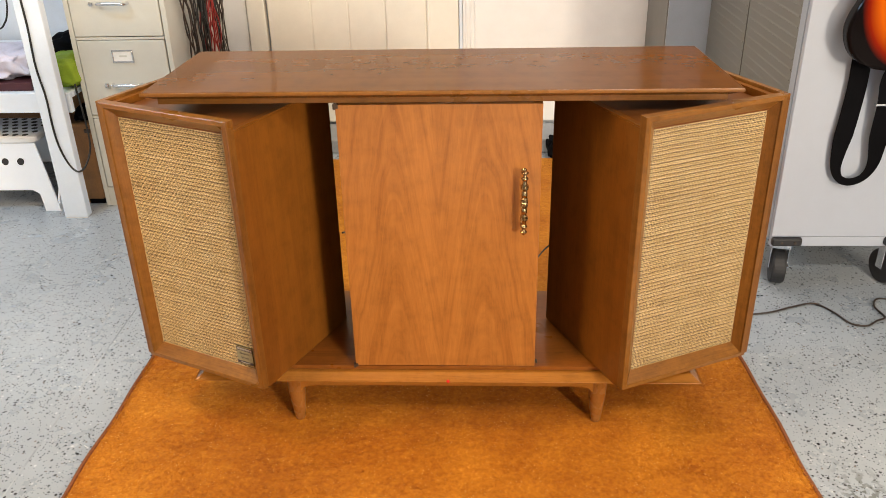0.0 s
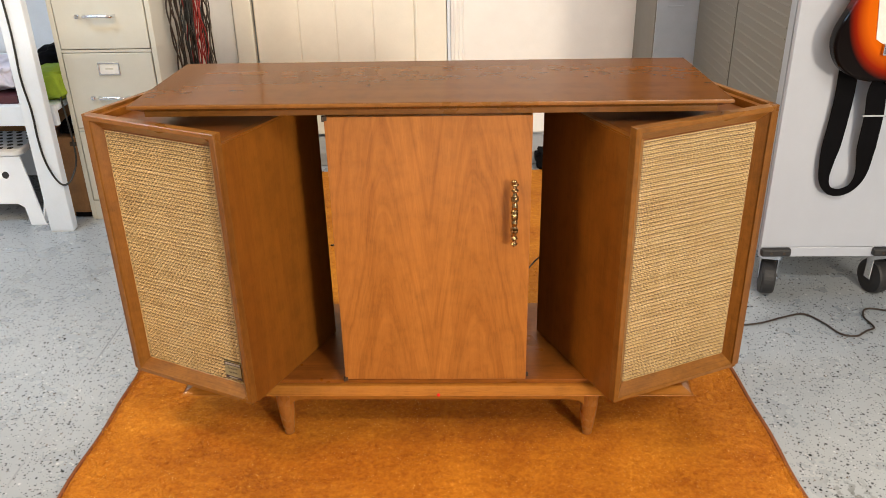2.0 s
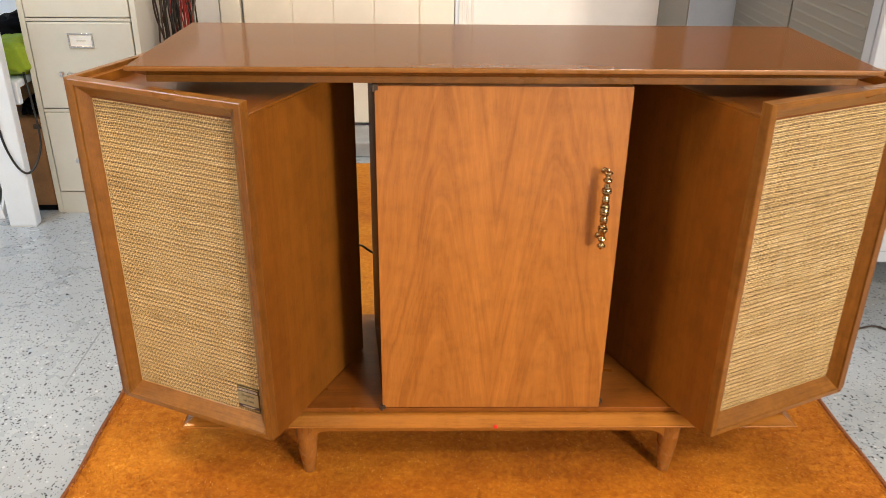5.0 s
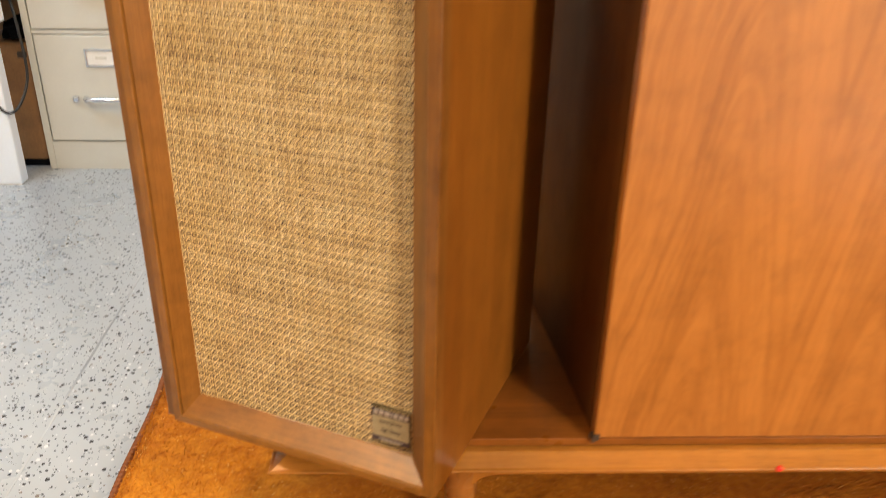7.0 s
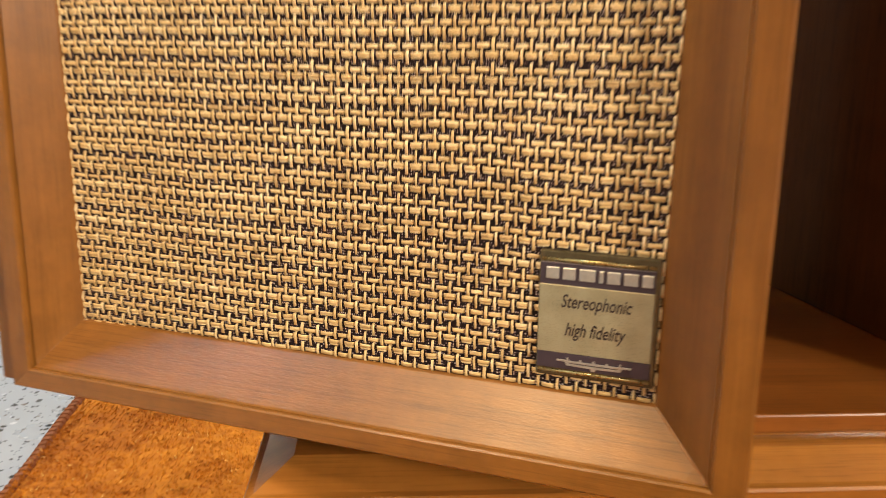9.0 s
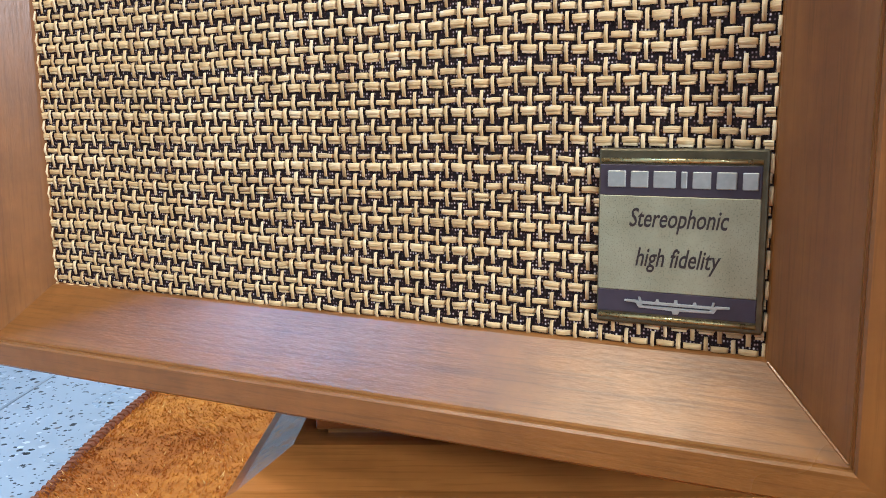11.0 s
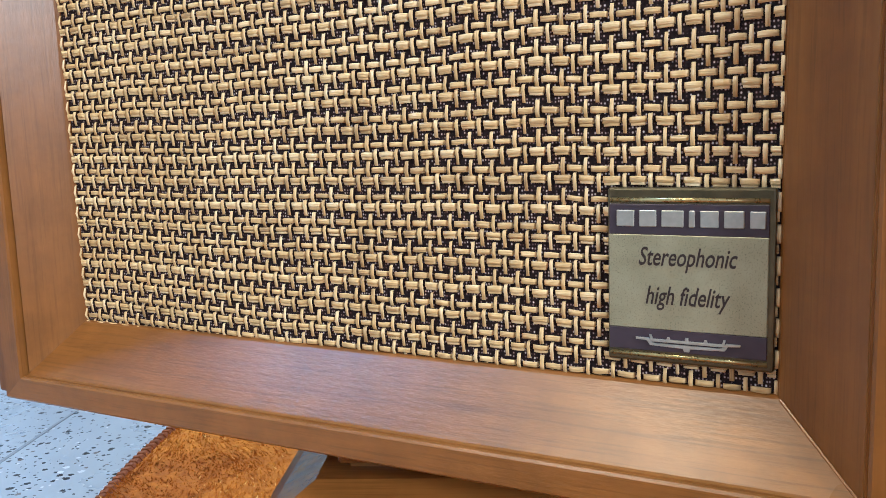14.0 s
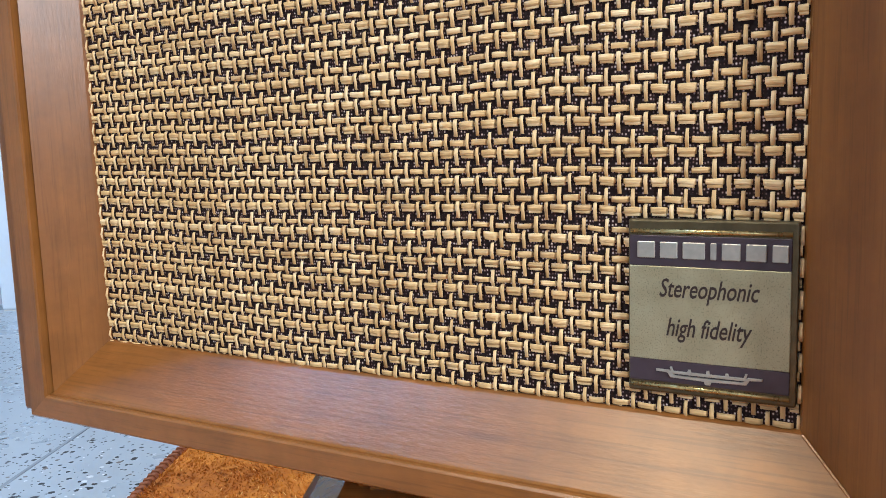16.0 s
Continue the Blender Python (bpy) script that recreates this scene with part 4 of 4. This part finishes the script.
# ---- step stool ----
def step_stool():
    s = thing("step_stool", pose(-1.765, 1.46, 0), "white plastic step stool with black grip dots", "stool")
    H = 0.282
    def ring(hx, hy, z, n=6, r=0.03):
        pts = []
        for cx, cy, a0 in ((hx - r, hy - r, 0), (-hx + r, hy - r, 90), (-hx + r, -hy + r, 180), (hx - r, -hy + r, 270)):
            for i in range(n):
                a = radians(a0 + 90 * i / (n - 1))
                pts.append((cx + r * math.cos(a), cy + r * math.sin(a), z))
        return pts
    part("top", loft([ring(0.172, 0.120, H - 0.022), ring(0.170, 0.118, H - 0.006), ring(0.164, 0.112, H)]), white_plastic, s, smooth=False)

    def wall(hb, ht, hole):
        outline = [(-hb, 0), (-hb + 0.060, 0), (-hb + 0.075, 0.068), (-hb + 0.10, 0.082), (hb - 0.10, 0.082), (hb - 0.075, 0.068), (hb - 0.060, 0), (hb, 0), (ht, H - 0.02), (-ht, H - 0.02)]
        return extrude_outline(outline, -0.004, 0.004, 0.0015)
    lean = math.degrees(math.atan2(0.055, H))
    for sg in (-1, 1):
        part("wall", wall(0.236, 0.168, True), white_plastic, s, m=pose(0, sg * 0.170, 0, sg * lean, 0, 0))
        part("wall", wall(0.168, 0.116, False), white_plastic, s, m=pose(sg * 0.220, 0, 0, sg * lean, 0, 90))
    # wall is not cut: black discs give the dark of the hand holes
    for sx in (-0.03, 0.03):
        part("hole", lathe([(0.0135, 0), (0.0135, 0.003)], 18, "y"), black_rubber, s, "black disc standing for the shade in a round hand hole", m=pose(sx + 0.075, -0.1375, 0.190, lean * -1, 0, 0))
    dot = None
    for j in range(6):
        for i in range(8):
            x = -0.145 + i * 0.0385 + (0.019 if j % 2 else 0)
            y = -0.095 + j * 0.038
            if abs(x) > 0.153:
                continue
            if dot is None:
                o = part("grip_dot", lathe([(0.0115, 0), (0.0115, 0.0012), (0.009, 0.002)], 14), black_rubber, s, m=pose(x, y, H - 0.0005))
                dot = o.data
            else:
                shared("grip_dot", dot, black_rubber, s, m=pose(x, y, H - 0.0005))


step_stool()


tagged(part("cardboard_box", box(-2.35, -1.56, 1.80, 2.10, 0.063, 0.36, 0.004), leather), "brown cardboard box stored under the bench", "box")


# ---- leather case with gear on top ----
def leather_case():
    c = thing("leather_case", pose(-1.412, 1.36, 0), "upright tan leather case beside the filing cabinet", "case")
    part("body", box(-0.10, 0.034, 0.0, 0.42, 0.0, 0.325, 0.010, 3), leather, c)
    part("corner", box(-0.035, 0.035, -0.001, 0.025, 0.0005, 0.022, 0.004), black_cloth, c)
    part("clasp", box(0.006, 0.028, -0.006, 0.004, 0.29, 0.305, 0.002), dark_metal, c)


leather_case()
soft_heap("camera_bag", pose(-1.412, 1.45, 0.325), 0.036, 0.075, 0.024, black_cloth, "small black bag lying on the leather case", "bag", 1.7, 0.25)


# ---- cables on the left ----
def cable(name, pts, r, mat, label, group=""):
    return tagged(part(name, tube(pts, r), mat, None, "", smooth=True), label, "cable", group)


cable("power_cable", [(-1.455, 1.221, 0.86), (-1.452, 1.221, 0.72), (-1.457, 1.221, 0.58), (-1.447, 1.221, 0.47), (-1.448, 1.221, 0.36), (-1.441, 1.221, 0.28), (-1.418, 1.219, 0.215), (-1.392, 1.222, 0.188), (-1.375, 1.25, 0.20), (-1.362, 1.285, 0.25), (-1.363, 1.30, 0.31), (-1.374, 1.315, 0.40), (-1.384, 1.325, 0.46), (-1.387, 1.325, 0.54)], 0.0036, black_cable_mat, "black power cable draped down the white post")
cable("wall_cable", [(-1.56, 1.28, 2.599), (-1.535, 1.27, 1.6), (-1.522, 1.27, 0.92), (-1.529, 1.27, 0.796), (-1.541, 1.27, 0.743), (-1.556, 1.27, 0.717), (-1.58, 1.275, 0.698), (-1.64, 1.29, 0.69)], 0.0032, black_cable_mat, "black cable loop hanging above the bench")


def hanging_cables():
    rnd = random.Random(21)
    mats = [(brown_cable_mat, "dark brown")] * 6 + [(black_cable_mat, "black")] * 9 + [(brown_cable_mat, "dark brown")] * 3 + [(red_cable_mat, "red")] * 9 + [(black_cable_mat, "black")] * 4 + [(brown_cable_mat, "dark brown")] * 4 + [(grey_cable_mat, "grey")] * 1
    n = len(mats)
    for i, (mt, nm) in enumerate(mats):
        y = 1.46 + 0.40 * i / (n - 1) + rnd.gauss(0, 0.012)
        x = -0.995 + rnd.uniform(0, 0.03)
        end = rnd.uniform(0.22, 0.42)
        pts = [(x, y, 0.98)]
        z = 0.98
        while z > end:
            z -= 0.07
            pts.append((x + rnd.gauss(0, 0.006), y + rnd.gauss(0, 0.013), z))
        if i % 4 == 0:
            pts += [(x + 0.004, y + 0.03, end - 0.02), (x + 0.006, y + 0.045, end + 0.06), (x + 0.006, y + 0.04, end + 0.2), (x + 0.003, y + 0.02, 0.95)]
        cable("hanging_cable", pts, rnd.uniform(0.0022, 0.0036), mt, nm + " cable hanging beside the filing cabinet", "cables hung on the cabinet side")


hanging_cables()


# ---- rolling louvered cabinet, locker behind it ----
def rolling_cabinet():
    x0, x1, y0, y1, z0, H = 0.957, 1.42, 0.70, 1.70, 0.145, 1.75
    c = thing("rolling_cabinet", pose(x0, y0, 0), "tall rolling cabinet with white end panel and grey louvered doors", "cabinet")
    w, d = x1 - x0, y1 - y0
    b = bmesh.new()
    add_box(b, 0.006, w, 0.02, d, z0 + 0.01, H, 0.003)
    part("body", b, grey_metal, c)
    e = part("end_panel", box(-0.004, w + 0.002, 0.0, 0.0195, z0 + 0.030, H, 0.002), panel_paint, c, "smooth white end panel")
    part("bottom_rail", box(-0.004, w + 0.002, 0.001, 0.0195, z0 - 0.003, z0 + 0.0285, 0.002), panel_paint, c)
    part("corner_post", box(-0.006, 0.005, 0.0205, 0.060, z0 + 0.01, H, 0.002), blue_metal, c)
    rib = None
    for k in range(2):
        a = 0.064 + k * 0.468
        dr = part("door", box(-0.003, 0.005, a, a + 0.460, z0 + 0.02, H - 0.01, 0.002), grey_metal, c, "grey steel door pressed with louvres")
        for i in range(52):
            z = 0.185 + i * 0.0295
            if rib is None:
                bm = bmesh.new()
                pr = [(0.0, 0.0), (-0.0010, 0.0008), (-0.0010, 0.0018), (0.0, 0.0070)]
                r1 = [bm.verts.new((x, 0.012, zz)) for x, zz in pr]
                r2 = [bm.verts.new((x, 0.448, zz)) for x, zz in pr]
                for q in range(3):
                    bm.faces.new((r1[q], r1[q + 1], r2[q + 1], r2[q]))
                bm.faces.new(r1[::-1])
                bm.faces.new(r2)
                o = part("louvre", bm, grey_metal, dr, m=pose(-0.003, a, z))
                rib = o.data
            else:
                shared("louvre", rib, grey_metal, dr, m=pose(-0.003, a, z))
    for cx, turn in ((0.045, -12), (0.375, 14)):
        wh = part("caster", lathe([(0.030, -0.022), (0.052, -0.020), (0.055, -0.014), (0.055, 0.014), (0.052, 0.020), (0.030, 0.022)], 32, "x"), black_rubber, c, "black rubber caster wheel", m=pose(cx, 0.045, 0.055, 0, 0, turn))
        fb = bmesh.new()
        for sg in (-1, 1):
            add_box(fb, sg * 0.0250 - 0.0015, sg * 0.0250 + 0.0015, -0.014, 0.014, -0.006, 0.066, 0.001)
        add_box(fb, -0.029, 0.029, -0.022, 0.022, 0.066, 0.086, 0.001)
        join(fb, lathe([(0.006, -0.024), (0.006, 0.024)], 12, "x"))
        part("fork", fb, chrome, wh, "bright steel fork")
        part("brake_lever", box(0.020, 0.030, -0.03, 0.004, -0.005, 0.012, 0.003), chrome, wh)
        part("corner_bumper", box(cx - 0.048, cx + 0.040, -0.014, 0.03, 0.148, 0.173, 0.006, 3), black_rubber, c, "black rubber bumper plate")
        for dx in (-0.02, 0.018):
            part("bolt", lathe([(0.004, 0), (0.004, 0.002)], 10, "y"), dark_metal, c, m=pose(cx + dx, -0.0145, 0.160, 0, 0, 180))
    for cx in (0.06, 0.40):
        part("caster", lathe([(0.030, -0.015), (0.050, -0.010), (0.050, 0.010), (0.030, 0.015)], 28, "x"), black_rubber, c, m=pose(cx, d - 0.06, 0.050))
        part("fork", box(cx - 0.022, cx + 0.022, d - 0.08, d - 0.04, 0.1005, 0.1555), chrome, c)


rolling_cabinet()


def locker():
    x0, x1, y0, y1, H = 0.800, 1.30, 1.72, 2.12, 1.80
    c = thing("locker", pose(x0, y0, 0), "tall grey steel locker standing behind the rolling cabinet", "locker")
    part("body", box(0, x1 - x0, 0.012, y1 - y0, 0.063, H, 0.003), grey_metal, c)
    part("plinth", box(0.004, x1 - x0 - 0.004, 0.02, y1 - y0 - 0.01, 0.0, 0.0632), grey_metal, c)
    d = part("door", box(0.004, x1 - x0 - 0.004, 0.0, 0.0115, 0.07, H - 0.01, 0.002), blue_metal, c, "pale blue grey locker door")
    for i in range(14):
        part("vent", box(0.045, 0.105, -0.003, 0.0005, 0.70 + i * 0.022, 0.704 + i * 0.022, 0.001, 1), blue_metal, d)


locker()


# ---- guitar with strap ----
def guitar():
    g = thing("electric_guitar", pose(1.185, 0.635, 0.695), "sunburst electric guitar hung on the white panel", "guitar")
    half = [(0.0, 0.0), (0.05, 0.002), (0.10, 0.014), (0.140, 0.045), (0.160, 0.09), (0.158, 0.135), (0.135, 0.19), (0.118, 0.235), (0.120, 0.28), (0.140, 0.33), (0.155, 0.375), (0.150, 0.415), (0.125, 0.425), (0.095, 0.385), (0.06, 0.365), (0.0, 0.36)]
    def spline(p, n=4):
        out = []
        for i in range(len(p) - 1):
            a, b, c, d = (Vector(p[max(i - 1, 0)]), Vector(p[i]), Vector(p[i + 1]), Vector(p[min(i + 2, len(p) - 1)]))
            for k in range(n):
                t = k / n
                out.append(0.5 * ((2 * b) + (c - a) * t + (2 * a - 5 * b + 4 * c - d) * t * t + (3 * b - a - 3 * c + d) * t ** 3))
        return [tuple(q) for q in out] + [p[-1]]
    s = spline(half)
    outline = s + [(-x, z) for x, z in s[::-1][1:-1]]
    bm = bmesh.new()
    f = bm.faces.new([bm.verts.new((x, -0.022, z)) for x, z in outline])
    r = bmesh.ops.extrude_face_region(bm, geom=[f])
    bmesh.ops.translate(bm, vec=(0, 0.044, 0), verts=[v for v in r["geom"] if isinstance(v, bmesh.types.BMVert)])
    sharp = [e for e in bm.edges if abs(e.verts[0].co.y - e.verts[1].co.y) < 1e-6]
    bmesh.ops.bevel(bm, geom=sharp, offset=0.011, segments=4, profile=0.5, affect="EDGES")
    part("body", bm, burst_mat, g, "glossy orange body fading to a black edge")
    pg = [(-0.06, 0.115), (-0.01, 0.085), (0.06, 0.075), (0.105, 0.10), (0.112, 0.16), (0.09, 0.24), (0.11, 0.32), (0.07, 0.35), (-0.03, 0.36), (-0.085, 0.30), (-0.07, 0.20)]
    part("pickguard", extrude_outline(pg, -0.0252, -0.0225, 0.0006), pick_white, g, "white pickguard")
    part("bridge", box(-0.04, 0.04, -0.034, -0.0225, 0.075, 0.105, 0.002), chrome, g)
    for i in range(6):
        part("saddle", box(-0.036 + i * 0.0125, -0.027 + i * 0.0125, -0.040, -0.0335, 0.08, 0.10, 0.001), chrome, g)
    for z in (0.15, 0.20, 0.26):
        part("pickup", box(-0.042, 0.042, -0.034, -0.0245, z, z + 0.018, 0.003), black_rubber, g)
    part("neck", box(-0.026, 0.026, -0.034, -0.012, 0.34, 1.02, 0.006), wood_leg, g)
    part("strap_button", lathe([(0.004, 0), (0.003, 0.006), (0.006, 0.010)], 12), chrome, g, m=pose(0, 0.0, 0.002, 180, 0, 0))

    def band(points, w):
        bm = bmesh.new()
        prev = None
        pts = [Vector(p) for p in points]
        for i, p in enumerate(pts):
            d = (pts[min(i + 1, len(pts) - 1)] - pts[max(i - 1, 0)])
            side = Vector((d.z, 0, -d.x)).normalized() * (0.022 + (w - 0.022) * min(1.0, max(0.0, (p.z + 0.32) / 0.12))) * 0.5
            thick = Vector((0, 0.0012, 0))
            row = [bm.verts.new(p + side - thick), bm.verts.new(p - side - thick), bm.verts.new(p - side + thick), bm.verts.new(p + side + thick)]
            if prev:
                for k in range(4):
                    bm.faces.new((prev[k], prev[(k + 1) % 4], row[(k + 1) % 4], row[k]))
            else:
                bm.faces.new(row[::-1])
            prev = row
        bm.faces.new(prev)
        return bm
    a = [(-0.085, 0.045, 0.10), (-0.082, 0.047, 0.03), (-0.080, 0.048, -0.06), (-0.086, 0.048, -0.16), (-0.094, 0.046, -0.24), (-0.094, 0.044, -0.295), (-0.078, 0.042, -0.326), (-0.048, 0.040, -0.334), (-0.014, 0.040, -0.318), (0.004, 0.038, -0.275), (0.002, 0.034, -0.20), (0.0, 0.026, -0.10), (-0.010, 0.014, -0.04), (-0.008, 0.004, 0.0)]
    def spline3(p, n=5):
        out = []
        for i in range(len(p) - 1):
            q0, q1, q2, q3 = (Vector(p[max(i - 1, 0)]), Vector(p[i]), Vector(p[i + 1]), Vector(p[min(i + 2, len(p) - 1)]))
            for k in range(n):
                t = k / n
                out.append(0.5 * ((2 * q1) + (q2 - q0) * t + (2 * q0 - 5 * q1 + 4 * q2 - q3) * t * t + (3 * q1 - q0 - 3 * q2 + q3) * t ** 3))
        return out + [Vector(p[-1])]
    part("strap", band(spline3(a), 0.052), black_cloth, g, "black webbing strap hanging in a loop", smooth=False)
    part("buckle", box(-0.032, 0.030, 0.020, 0.031, -0.105, -0.099, 0.001), chrome, g, "metal strap slider")


guitar()

# ---- cords on the floor ----
cable("floor_cord", [(0.80, 0.50, 0.016), (0.86, 0.53, 0.005), (0.93, 0.545, 0.005), (1.00, 0.575, 0.005), (1.07, 0.595, 0.005), (1.11, 0.545, 0.005), (1.135, 0.485, 0.005), (1.175, 0.472, 0.005), (1.215, 0.50, 0.005), (1.245, 0.52, 0.005), (1.24, 0.58, 0.005), (1.27, 0.625, 0.005), (1.33, 0.61, 0.005), (1.375, 0.56, 0.02), (1.385, 0.575, 0.06), (1.40, 0.60, 0.10)], 0.0028, brown_cable_mat, "dark brown power cord lying on the floor")
cable("console_cord", [(-0.275, 0.349, 0.36), (-0.268, 0.40, 0.335), (-0.25, 0.43, 0.305), (-0.225, 0.45, 0.28), (-0.20, 0.45, 0.265), (-0.19, 0.40, 0.27), (-0.215, 0.331, 0.29)], 0.0026, black_cable_mat, "black cord hanging behind the console")
cable("console_cord", [(0.215, 0.331, 0.27), (0.235, 0.40, 0.262), (0.262, 0.44, 0.272), (0.285, 0.43, 0.29), (0.30, 0.349, 0.31)], 0.0022, black_cable_mat, "thin black cord hanging behind the console")
soft_heap("black_pouch", pose(0.425, 1.845, 0.0), 0.055, 0.045, 0.046, black_cloth, "small black cloth pouch lying on the floor by the curb", "pouch", 2.4, 0.2)
structure("floor_joint", box(-0.969, -0.965, -4.4, 1.88, -0.002, 0.0006), joint_mat, "fine sawn joint in the floor", "joint")
